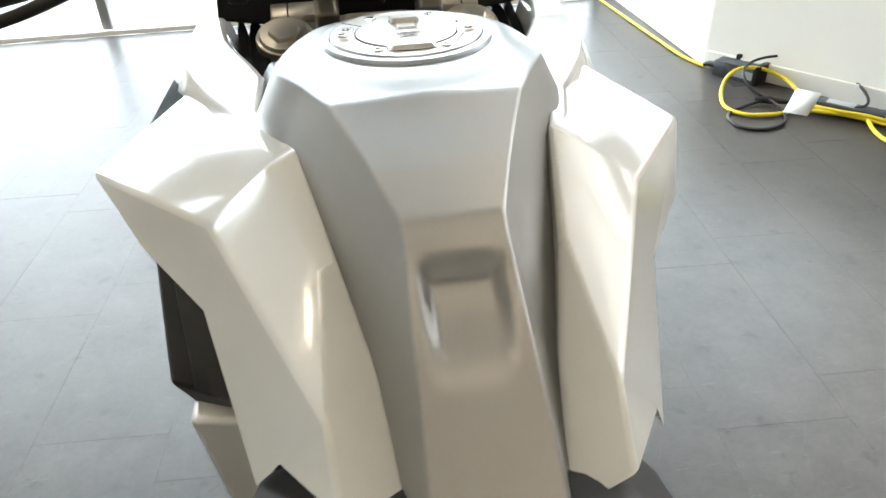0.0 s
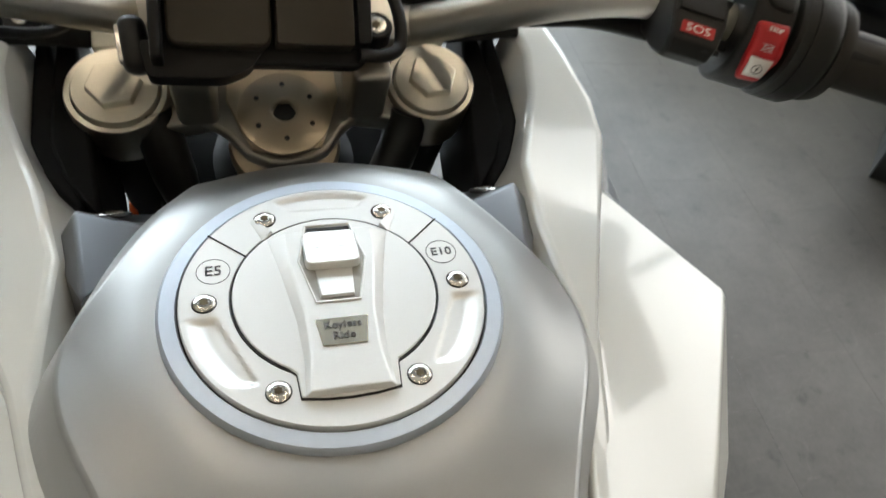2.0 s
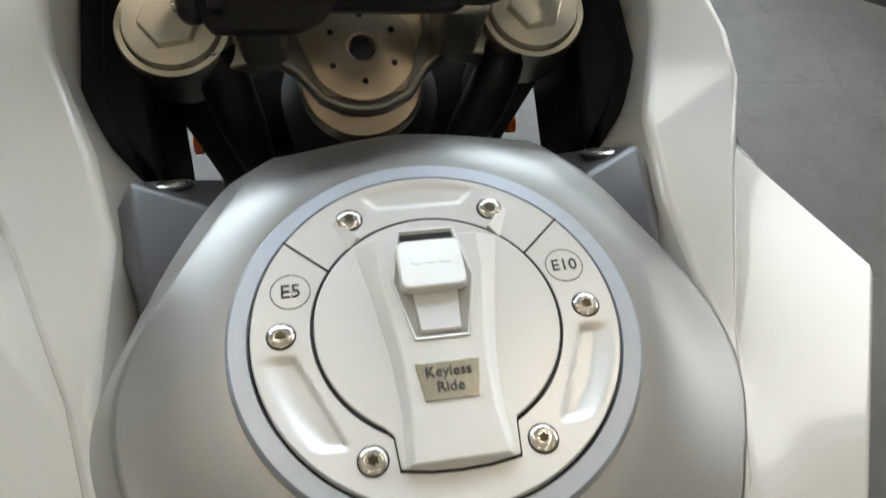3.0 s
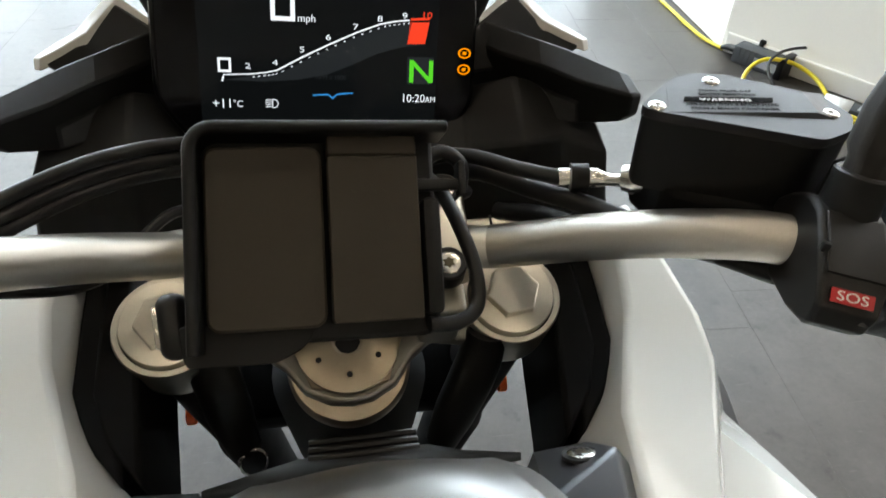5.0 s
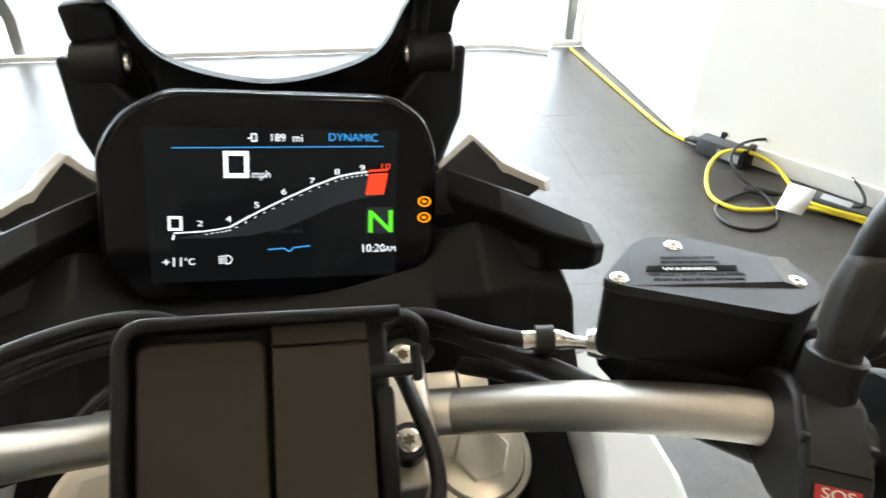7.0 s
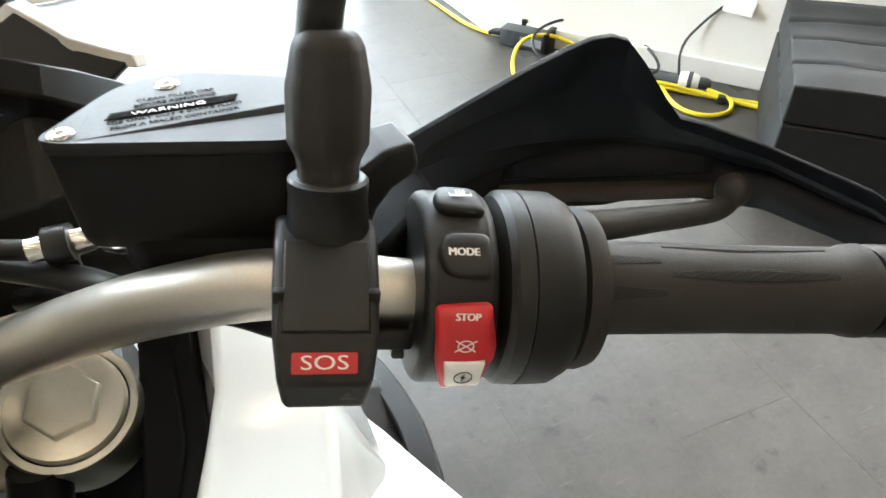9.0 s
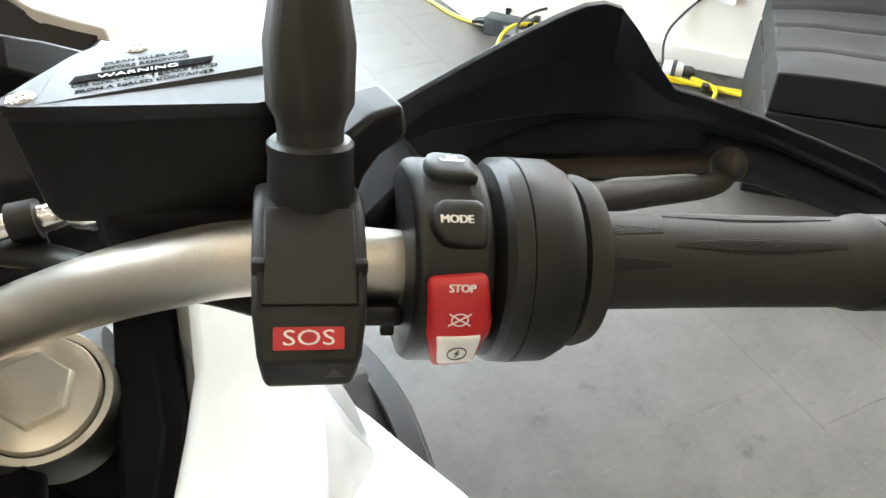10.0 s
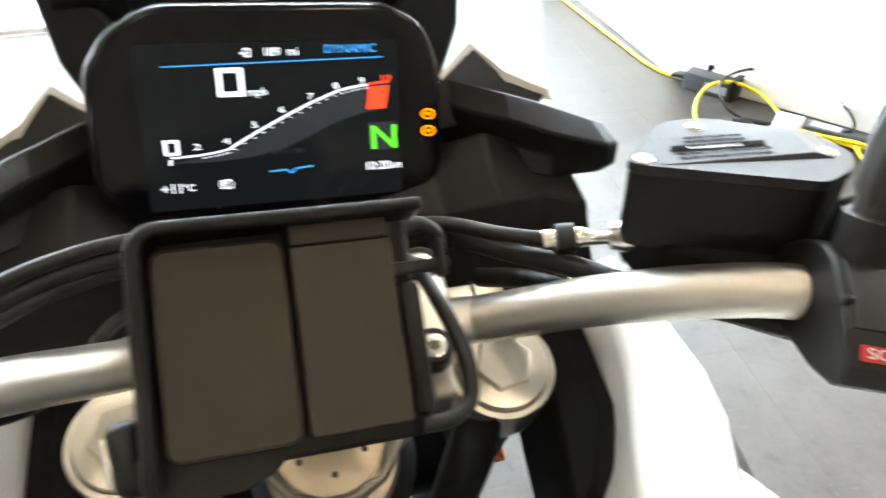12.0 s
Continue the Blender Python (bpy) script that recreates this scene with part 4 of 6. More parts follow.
# ---- display ----
DASH = frame_of((-0.0086, 0.3379, 1.1037), (0.995, 0.048, -0.094), (0.0, 0.353, 0.936))
outline = [(x * 1.09, y * 1.13 + 0.0025) for x, y in ((0.063, 0.054), (-0.054, 0.054), (-0.077, 0.042), (-0.089, 0.024), (-0.0895, -0.030), (-0.072, -0.053), (0.072, -0.053), (0.0895, -0.030), (0.089, 0.026), (0.081, 0.044))]
outline = round_poly(outline, 0.009, 4)
dash = part("display", prism(outline, 0.024, DASH @ pose(0, 0, -0.024)), GLOSSBLACK, bike, "glossy black instrument display showing speed and revs", bevel=0.0035, segments=3)
part("display_rim", prism([(x * 1.012, y * 1.018) for x, y in outline], 0.020, DASH @ pose(0, 0, -0.0255)), BLACK, dash, bevel=0.003)
S = 0.000186


def at(px, py, lift=0.0006):
    """A place on the display, from a sketch 1083 wide."""
    return DASH @ pose((px - 522) * S, (415 - py) * S + (px - 522) * S * -0.02, lift)


part("lit_area", prism(rounded(0.143, 0.089, 0.001, 2), 0.0002, DASH @ pose(0, -0.001, 0.0001)), LCD_BACK, dash)
fan = [(210, 520), (300, 505), (380, 498), (460, 455), (545, 412), (633, 372), (713, 340), (795, 325), (865, 322), (862, 390), (780, 402), (700, 425), (620, 462), (540, 495), (440, 515), (330, 522)]
part("rev_shade", prism([((x - 522) * S, (415 - y) * S) for x, y in fan], 0.0001, DASH @ pose(0, 0, 0.0003)), LCD_GREY, dash)


def stroke(points, width, mat, name="display_line", lift=0.0005):
    bm = bmesh.new()
    for (ax, ay), (bx, by) in zip(points, points[1:]):
        a, b = Vector(((ax - 522) * S, (415 - ay) * S)), Vector(((bx - 522) * S, (415 - by) * S))
        n = Vector((-(b - a).y, (b - a).x)).normalized() * width * S / 2
        prism([tuple(a - n), tuple(b - n), tuple(b + n), tuple(a + n)], 0.0001, DASH @ pose(0, 0, lift), bm)
    return part(name, bm, mat, dash)


stroke([(210, 503), (290, 500), (340, 494), (375, 487)], 4, LCD_WHITE, "rev_scale")
stroke([(375, 487), (461, 441), (545, 400), (633, 360), (713, 330), (760, 320), (808, 314)], 5, LCD_WHITE, "rev_scale")
stroke([(812, 312), (876, 307)], 7, LCD_RED, "rev_scale")
stroke([(210, 508), (206, 524)], 6, LCD_WHITE, "rev_scale")
scale = [(290, 500), (340, 494), (375, 487), (461, 441), (545, 400), (633, 360), (713, 330), (760, 320), (808, 314)]
for (ax, ay), (bx, by) in zip(scale, scale[1:]):
    for k in range(3):
        x, y = ax + (bx - ax) * (k + 0.5) / 3, ay + (by - ay) * (k + 0.5) / 3
        stroke([(x + 3, y + 10), (x + 9, y + 8)], 3, LCD_WHITE, "rev_tick")
stroke([(803, 390), (812, 322), (842, 322), (833, 390)], 1, LCD_RED, "rev_limit")
part("rev_limit", prism([((x - 522) * S, (415 - y) * S) for x, y in ((803, 390), (863, 388), (876, 318), (816, 321))], 0.0001, DASH @ pose(0, 0, 0.0004)), LCD_RED, dash)
stroke([(215, 243), (860, 232)], 3, LCD_BLUE, "header_line")
stroke([(490, 563), (540, 560), (555, 572), (570, 559), (622, 554)], 4, LCD_BLUE, "menu_mark")
for text, px, py, size, mat in (("0", 400, 292, 110, LCD_WHITE), ("mph", 474, 324, 28, LCD_WHITE), ("189  mi", 552, 209, 29, LCD_WHITE), ("DYNAMIC", 762, 201, 30, LCD_BLUE), ("0", 215, 473, 60, LCD_WHITE),
                               ("2", 287, 480, 22, LCD_WHITE), ("4", 372, 466, 22, LCD_WHITE), ("5", 458, 421, 22, LCD_WHITE), ("6", 542, 378, 22, LCD_WHITE), ("7", 630, 341, 22, LCD_WHITE), ("8", 710, 311, 22, LCD_WHITE), ("9", 792, 297, 22, LCD_WHITE), ("10", 866, 290, 22, LCD_RED),
                               ("N", 852, 476, 92, LCD_GREEN), ("10:20", 828, 563, 32, LCD_WHITE), ("AM", 888, 565, 22, LCD_WHITE), ("+11", 204, 602, 35, LCD_WHITE), ("\u00b0C", 252, 601, 25, LCD_WHITE), ("RPM x 1000", 550, 504, 17, LCD_GREY)):
    if text == "0":
        w, h, q = size * 0.56, size * 0.62, size * 0.13
        pts = [(px - w / 2, py - h / 2), (px + w / 2, py - h / 2), (px + w / 2, py + h / 2), (px - w / 2, py + h / 2), (px - w / 2, py - h / 2)]
        for a, b in zip(pts, pts[1:]):
            k = Vector((b[0] - a[0], b[1] - a[1])).normalized() * q / 2
            stroke([(a[0] - k.x, a[1] - k.y), (b[0] + k.x, b[1] + k.y)], q, mat, "display_digit")
        continue
    bold = text == "N"
    lettering(text, size * S * 1.18, at(px, py), mat, dash, "display_text", 0.0001, stretch=1.15 if bold else 1.5 if size == 22 and text != "AM" else 1.0)
    if bold:
        lettering(text, size * S * 1.18, at(px + 3, py), mat, dash, "display_text", 0.0001, stretch=1.15)
part("gear_tile", prism(rounded(92 * S, 88 * S, 0.0008, 2, (850 - 522) * S, (415 - 475) * S), 0.0001, DASH @ pose(0, 0, 0.0003)), LCD_GREY, dash)
for k in range(4):
    stroke([(338, 582 + 7 * k), (356, 580 + 7 * k)], 3, LCD_WHITE, "lamp_mark")
stroke([(360, 578), (372, 580), (379, 592), (372, 604), (360, 606), (360, 578)], 3, LCD_WHITE, "lamp_mark")
stroke([(448, 198), (462, 198), (462, 220), (448, 220), (448, 198)], 4, LCD_WHITE, "fuel_mark")
stroke([(436, 211), (446, 211)], 4, LCD_WHITE, "fuel_mark")
for py in (404, 458):
    part("warning_lamp", turned([(0.0034, 0), (0.0034, 0.0002), (0.0025, 0.0002), (0.0025, 0)], at(1002, py, 0.0003) @ Matrix.Diagonal((1.25, 0.95, 1, 1)), 24, caps=False), LCD_AMBER, dash)
    part("warning_lamp", prism(rounded(0.0026, 0.0018, 0.0004, 2), 0.0002, at(1002, py, 0.0003)), LCD_AMBER, dash)

# ---- cockpit surround ----
for s in (1, -1):
    dx = 0.0 if s > 0 else -0.012
    f = lambda pts: [(s * x + dx, y, z) for x, y, z in pts]
    # upper lobe that juts towards the rider
    bm = loft([f([(0.070, 0.385, 1.110), (0.070, 0.378, 1.098), (0.070, 0.378, 1.080), (0.070, 0.385, 1.050), (0.070, 0.410, 1.08)]),
               f([(0.106, 0.352, 1.109), (0.106, 0.342, 1.094), (0.108, 0.346, 1.076), (0.104, 0.338, 1.060), (0.106, 0.395, 1.07)]),
               f([(0.126, 0.336, 1.107), (0.124, 0.318, 1.097), (0.128, 0.326, 1.078), (0.128, 0.312, 1.064), (0.126, 0.380, 1.07)]),
               f([(0.140, 0.326, 1.105), (0.144, 0.296, 1.096), (0.146, 0.304, 1.078), (0.146, 0.298, 1.066), (0.140, 0.370, 1.07)]),
               f([(0.166, 0.300, 1.1015), (0.166, 0.274, 1.098), (0.166, 0.274, 1.084), (0.166, 0.282, 1.076), (0.164, 0.330, 1.075)]),
               f([(0.173, 0.296, 1.1000), (0.174, 0.277, 1.097), (0.174, 0.277, 1.084), (0.172, 0.284, 1.077), (0.170, 0.325, 1.077)])], closed=True)
    part("cockpit_shroud", bm, BLACK, bike, "angular black cockpit shroud beside the display", smooth=16, bevel=0.0018)
    # lower body falling to the white fairing
    bm = loft([f([(-0.02, 0.350, 1.060), (-0.02, 0.312, 1.043), (-0.02, 0.300, 1.030), (-0.02, 0.300, 0.985), (-0.02, 0.42, 0.99)]),
               f([(0.080, 0.350, 1.068), (0.080, 0.308, 1.048), (0.080, 0.292, 1.034), (0.080, 0.285, 0.985), (0.080, 0.41, 0.99)]),
               f([(0.112, 0.336, 1.083), (0.110, 0.286, 1.062), (0.112, 0.282, 1.030), (0.110, 0.272, 0.992), (0.11, 0.40, 0.99)]),
               f([(0.136, 0.325, 1.080), (0.138, 0.296, 1.058), (0.139, 0.284, 1.030), (0.138, 0.266, 0.998), (0.14, 0.39, 0.99)]),
               f([(0.158, 0.315, 1.074), (0.164, 0.284, 1.055), (0.163, 0.270, 1.030), (0.166, 0.258, 1.005), (0.165, 0.36, 0.99)])], closed=True)
    part("cockpit_lower", bm, BLACK, bike, "black lower cockpit panel", smooth=18, bevel=0.0025)
    # side wing with a pale painted edge
    bm = loft([f([(0.080, 0.345, 1.080), (0.088, 0.352, 1.108), (0.120, 0.383, 1.118), (0.141, 0.374, 1.098), (0.167, 0.366, 1.087), (0.150, 0.360, 1.078)]),
               f([(0.080, 0.385, 1.060), (0.088, 0.392, 1.088), (0.120, 0.400, 1.110), (0.141, 0.394, 1.090), (0.167, 0.380, 1.080), (0.150, 0.380, 1.068)])], closed=True)
    part("cockpit_wing", bm, BLACK2, bike, "black wing of the upper fairing", smooth=18, bevel=0.002)
    bm = loft([f([(0.092, 0.3585, 1.1125), (0.096, 0.366, 1.113), (0.096, 0.366, 1.107), (0.092, 0.3585, 1.1075)]),
               f([(0.117, 0.3840, 1.1215), (0.125, 0.393, 1.120), (0.131, 0.391, 1.110), (0.122, 0.380, 1.1120)]),
               f([(0.129, 0.3805, 1.1115), (0.138, 0.390, 1.109), (0.143, 0.387, 1.100), (0.132, 0.376, 1.1020)]),
               f([(0.139, 0.3765, 1.1025), (0.149, 0.386, 1.099), (0.153, 0.383, 1.090), (0.143, 0.372, 1.0930)]),
               f([(0.154, 0.3720, 1.0955), (0.163, 0.381, 1.093), (0.164, 0.377, 1.085), (0.156, 0.367, 1.0870)]),
               f([(0.168, 0.3680, 1.0900), (0.175, 0.376, 1.087), (0.175, 0.371, 1.081), (0.1690, 0.364, 1.0835)])], closed=True)
    part("fairing_edge", bm, CREAM, bike, "cream painted fairing edge", smooth=30, bevel=0.001)
    part("screw_tab", prism(rounded(0.020, 0.016, 0.005), 0.004, frame_of((s * 0.1386 + dx, 0.2400, 1.0335), (1, 0, 0), (0, 0.75, 0.66)) @ pose(0, 0, -0.004)), BLACK2, bike, "black fairing tab", bevel=0.001)
    part("fairing_screw", turned([(0.005, 0), (0.005, 0.002), (0.003, 0.0035), (0, 0.0035)], frame_of((s * 0.1386 + dx, 0.2388, 1.0354), (1, 0, 0), (0, 0.75, 0.66)), 20), STEEL, bike, "bright fairing screw")
    # windscreen mount: post, hinge barrel and arm
    bm = loft([f([(0.050, 0.39, 1.07), (0.100, 0.40, 1.085), (0.108, 0.43, 1.07), (0.055, 0.44, 1.06)]),
               f([(0.066, 0.405, 1.125), (0.119, 0.415, 1.122), (0.121, 0.44, 1.110), (0.070, 0.44, 1.115)]),
               f([(0.100, 0.415, 1.168), (0.121, 0.415, 1.170), (0.121, 0.435, 1.167), (0.102, 0.435, 1.164)])], closed=True)
    part("screen_post", bm, BLACK, bike, "black windscreen mounting post", bevel=0.004, segments=3)
    hinge = part("hinge_barrel", turned([(0.0, -0.001), (0.013, 0.0), (0.0135, 0.002), (0.0135, 0.026), (0.012, 0.028), (0.0, 0.028)], frame_of((s * 0.0835 + dx, 0.422, 1.163), (0, 1, 0), (0, 0, 1)) if s > 0 else frame_of((s * 0.1115 + dx, 0.422, 1.163), (0, 1, 0), (0, 0, 1)), 32), BLACK, bike, "black hinge barrel")
    part("hinge_screw", turned([(0.0075, 0), (0.0075, 0.002), (0.003, 0.003), (0, 0.003)], frame_of((s * 0.0815 + dx, 0.422, 1.163), (0, -s, 0), (0, 0, 1)), 20), STEEL, hinge)
for s in (1, -1):
    dx = 0.0 if s > 0 else -0.012
    bm = prism([(0.060, 1.085), (0.112, 1.085), (0.110, 1.150), (0.098, 1.176), (0.082, 1.172), (0.066, 1.148)], 0.010, Matrix(((s, 0, 0, dx), (0, 0, 1, 0.428), (0, 1, 0, 0), (0, 0, 0, 1))))
    part("screen_gusset", bm, BLACK2, bike, "black gusset beside the windscreen arch", bevel=0.002)
    part("hinge_block", block((0.030, 0.018, 0.024), pose(s * 0.0985 + dx, 0.430, 1.188, 0, 8 * s, 0), edge=0.004), BLACK, bike, "black windscreen clamp block")
arch = curve_points([(-0.108, 0.425, 1.204), (-0.094, 0.425, 1.196), (-0.077, 0.423, 1.170), (-0.048, 0.420, 1.156), (-0.006, 0.418, 1.149), (0.034, 0.420, 1.155), (0.064, 0.423, 1.168), (0.082, 0.425, 1.197), (0.098, 0.425, 1.206)], 6)
low = [p.z - (0.05 if abs(p.x + 0.006) < 0.075 else 0.025) for p in arch]
bm = loft([[(p.x, p.y - 0.004, p.z) for p in arch], [(p.x, p.y + 0.005, p.z + 0.001) for p in arch], [(p.x, p.y + 0.005, z) for p, z in zip(arch, low)], [(p.x, p.y - 0.002, z) for p, z in zip(arch, low)]], closed=False, caps=False)
part("screen_arch", bm, BLACK, bike, "black arched windscreen bracket", smooth=30, bevel=0.002)
part("adjuster_lever", tube([(0.090, 0.424, 1.165), (0.093, 0.422, 1.200), (0.098, 0.424, 1.222), (0.118, 0.424, 1.222), (0.112, 0.426, 1.195), (0.100, 0.426, 1.175)], 0.0045, 10, 6), BLACK, bike, "black windscreen adjuster lever")
for x in (-0.100, 0.088):
    part("screen_fastener", turned([(0.0, 0.0), (0.012, 0.0), (0.013, 0.004), (0.011, 0.010), (0.006, 0.012), (0.0, 0.012)], frame_of((x, 0.416, 1.208), (1, 0, 0), (0, 0.9, 0.45)), 20), STEEL, bike, "bright windscreen fastener")
# clear windscreen
ws = []
for k in range(7):
    f = k / 6
    w = 0.20 - 0.04 * f
    ws.append([((-1 + 2 * j / 12) * w - 0.01, 0.58 - 0.17 * f - 0.14 * ((-1 + 2 * j / 12) ** 2) * 0.6, 1.045 + 0.20 * f - 0.02 * ((-1 + 2 * j / 12) ** 2)) for j in range(13)])
screen_ob = part("windscreen", loft(ws, caps=False), SCREEN_GLASS, bike, "clear polycarbonate windscreen", smooth=60)
thick(screen_ob, 0.0012)
screen_ob.visible_shadow = False

# ---- navigation cradle ----
CR = frame_of((-0.0145, 0.160, 1.1065), (0.992, 0.03, -0.075), (0.0, 0.715, 0.70))
cradle = part("navigation_cradle", prism(rounded(0.104, 0.092, 0.008), 0.012, CR @ pose(-0.001, 0, -0.022)), BLACK, bike, "black navigation cradle on the handlebar", bevel=0.002)
path = [(-0.0525, -0.048)] + [(-0.0525, -0.02), (-0.0525, 0.010), (-0.0525, 0.030)] + [(-0.0405 - 0.012 * math.cos(radians(a)), 0.0320 + 0.012 * math.sin(radians(a))) for a in range(0, 91, 15)] + [(-0.02, 0.0440), (0.02, 0.0440), (0.054, 0.0440)]
sections = []
for k, (x, y) in enumerate(path):
    a, b = Vector(path[max(k - 1, 0)]), Vector(path[min(k + 1, len(path) - 1)])
    d = (b - a).normalized()
    nx, ny = d.y * 0.0052, -d.x * 0.0052
    sections.append([CR @ Vector(p) for p in ((x, y, -0.012), (x, y, 0.0085), (x + nx * 0.25, y + ny * 0.25, 0.0102), (x + nx * 0.75, y + ny * 0.75, 0.0102), (x + nx, y + ny, 0.0085), (x + nx, y + ny, -0.012))])
bm = loft(sections, closed=True)
part("cradle_rim", bm, BLACK, cradle, bevel=0.0018, segments=3)
part("pad", prism(rounded(0.0470, 0.0745, 0.0055, cx=-0.0220, cy=-0.0025), 0.011, CR @ pose(0, 0, -0.010)), PAD, cradle, "brown-black rubber pad", bevel=0.0012)
part("cover_plate", prism(rounded(0.0375, 0.069, 0.0012, 2, 0.0225, -0.0040), 0.013, CR @ pose(0, 0, -0.010)), PAD, cradle, "brown-black cover plate", bevel=0.0006)
part("cover_lip", prism(rounded(0.0375, 0.0080, 0.0010, 2, 0.0225, 0.0352), 0.0115, CR @ pose(0, 0, -0.010)), PAD, cradle, bevel=0.0006)
part("cradle_latch", block((0.008, 0.050, 0.014), CR @ pose(0.047, -0.012, -0.006), edge=0.003), BLACK, cradle)
part("cradle_arm", block((0.026, 0.0052, 0.005), CR @ pose(0.0490, 0.0185, -0.003), edge=0.0015), BLACK, cradle)
part("cable_clip", block((0.0034, 0.0150, 0.008), CR @ pose(0.0612, 0.0210, -0.003), edge=0.0012), BLACK, cradle)
part("cradle_foot", block((0.013, 0.028, 0.015), CR @ pose(-0.0605, -0.036, -0.020, 0, 0, 6), edge=0.0058, segments=4), BLACK2, cradle)
part("cradle_mount", prism(round_poly([(-0.058, -0.036), (0.000, -0.036), (-0.008, -0.048), (-0.020, -0.0535), (-0.055, -0.0535)], 0.004), 0.018, CR @ pose(0, 0, -0.026)), BLACK, cradle, bevel=0.002)
part("foot_cap", block((0.003, 0.018, 0.009), CR @ pose(-0.0668, -0.036, -0.020, 0, 0, 6), edge=0.0012), STEEL, cradle, "bright edge of the cradle foot")
for k in range(4):
    part("emblem_bar", prism(rounded(0.0022, 0.0034, 0.0005, 2, 0.0145 + 0.0042 * k, 0.017), 0.0002, CR @ pose(0, 0, 0.0030)), PAD, cradle)
part("cradle_cable", tube([CR @ Vector((0.046, 0.026, -0.014)), (0.041, 0.196, 1.097), (0.0465, 0.176, 1.092), (0.0515, 0.158, 1.081), (0.0505, 0.144, 1.071), (0.041, 0.136, 1.070), (0.028, 0.134, 1.072)], 0.0034, 12, 8), BLACK2, bike, "black cable looped beside the cradle")
part("cradle_cable", tube([(0.020, 0.255, 1.060), (0.036, 0.240, 1.068), (0.040, 0.241, 1.082), (0.050, 0.243, 1.087), (0.060, 0.241, 1.080), (0.060, 0.236, 1.066), (0.066, 0.250, 1.055)], 0.0040, 12, 8), BLACK2, bike, "black cable looped beside the cradle")

# ---- brake reservoir ----
res_o = round_poly([(0.1285, 0.1905), (0.153, 0.2145), (0.163, 0.2190), (0.181, 0.2165), (0.200, 0.2040), (0.218, 0.191), (0.222, 0.173), (0.214, 0.161), (0.197, 0.1545), (0.1335, 0.1855)], 0.0042)
rc = (0.174, 0.187)


def res_level(k, z):
    return [(rc[0] + (x - rc[0]) * k, rc[1] + (y - rc[1]) * k, z) for x, y in res_o]


res = part("brake_reservoir", loft([res_level(0.93, 1.0985), res_level(0.96, 1.1015), res_level(0.97, 1.104), res_level(0.985, 1.1345)], closed=True), BLACK, bike, "black brake fluid reservoir with embossed lid", smooth=40)
part("lid_joint", loft([res_level(0.975, 1.1343), res_level(0.975, 1.1353)], closed=True), DARKGAP, res)
res_lid = part("reservoir_lid", loft([res_level(0.992, 1.1352), res_level(1.0, 1.1356), res_level(1.0, 1.1387), res_level(0.994, 1.1395)], closed=True), LIDBLACK, res, smooth=25)
RL = frame_of((0.171, 0.190, 1.1405), (0.985, -0.17, 0), (0.17, 0.985, 0))
part("lid_ramp", loft([[RL @ Vector(p) for p in r] for r in ([(-0.031, -0.0118, -0.0012), (0.045, -0.0130, -0.0012), (0.047, 0.0115, -0.0012), (-0.027, 0.0110, -0.0012)], [(-0.030, -0.0114, -0.0009), (0.036, -0.0098, 0.0007), (0.036, 0.0092, 0.0007), (-0.026, 0.0105, -0.0009)])], closed=True), LIDBLACK, res_lid, smooth=10)
RT = RL @ pose(0.0, 0, -0.00010, 0, -1.4, 0)
for text, y in (("CLEAN FILLER CAP", 0.0086), ("BEFORE REMOVING", 0.0050), ("USE ONLY DOT 4 BRAKE FLUID", -0.0042), ("FROM A SEALED CONTAINER", -0.0080)):
    lettering(text, 0.0025, RT @ pose(0.0, y, 0.0002), INK, res_lid, "embossed_text", 0.0001, stretch=1.18, bold=0.022)
part("warning_bar", prism([(-0.0215, -0.0019), (0.0185, -0.0019), (0.0200, 0.0024), (-0.0200, 0.0024)], 0.0002, RT @ pose(0, 0, 0.0001)), INK, res_lid)
lettering("WARNING", 0.0031, RT @ pose(-0.002, -0.0004, 0.00032), PRINT, res_lid, "embossed_text", 0.0001, stretch=1.55)
for p in ((0.1716, 0.2100, 1.1393), (0.1364, 0.1900, 1.1393), (0.212, 0.1755, 1.1393)):
    torx_screw(pose(*p), 0.0036, res_lid)
neck = prism([(0.203, 1.104), (0.214, 1.106), (0.2185, 1.1165), (0.224, 1.1225), (0.2315, 1.1255), (0.2335, 1.1285), (0.2325, 1.1370), (0.2225, 1.1368), (0.2160, 1.1330), (0.205, 1.1290)], 0.017, Matrix(((1, 0, 0, 0), (0, 0, -1, 0.156), (0, 1, 0, 0), (0, 0, 0, 1))))
part("reservoir_neck", neck, LIDBLACK, res, smooth=30, bevel=0.0022, segments=3)
part("master_cylinder", loft([[(0.140, 0.205, z), (0.146, 0.178, z), (0.190, 0.152, z), (0.212, 0.160, z), (0.212, 0.188, z), (0.160, 0.208, z)] for z in (1.076, 1.102)], closed=True), MATTBLACK, res, "black brake master cylinder", bevel=0.004)
# brake line
part("lever_perch", loft([[(0.200, 0.142, 1.084), (0.216, 0.128, 1.080), (0.250, 0.150, 1.080), (0.252, 0.190, 1.085), (0.212, 0.190, 1.090)], [(0.200, 0.142, 1.108), (0.216, 0.130, 1.106), (0.246, 0.150, 1.108), (0.248, 0.186, 1.108), (0.212, 0.188, 1.108)]], closed=True), MATTBLACK, res, "black lever perch", bevel=0.004)
part("brake_union", tube([(0.1375, 0.2065, 1.0890), (0.1425, 0.2030, 1.0905), (0.1480, 0.1990, 1.0920)], [0.0068, 0.0082, 0.0070], 16, 4), STEEL, bike, "bright brake line union")
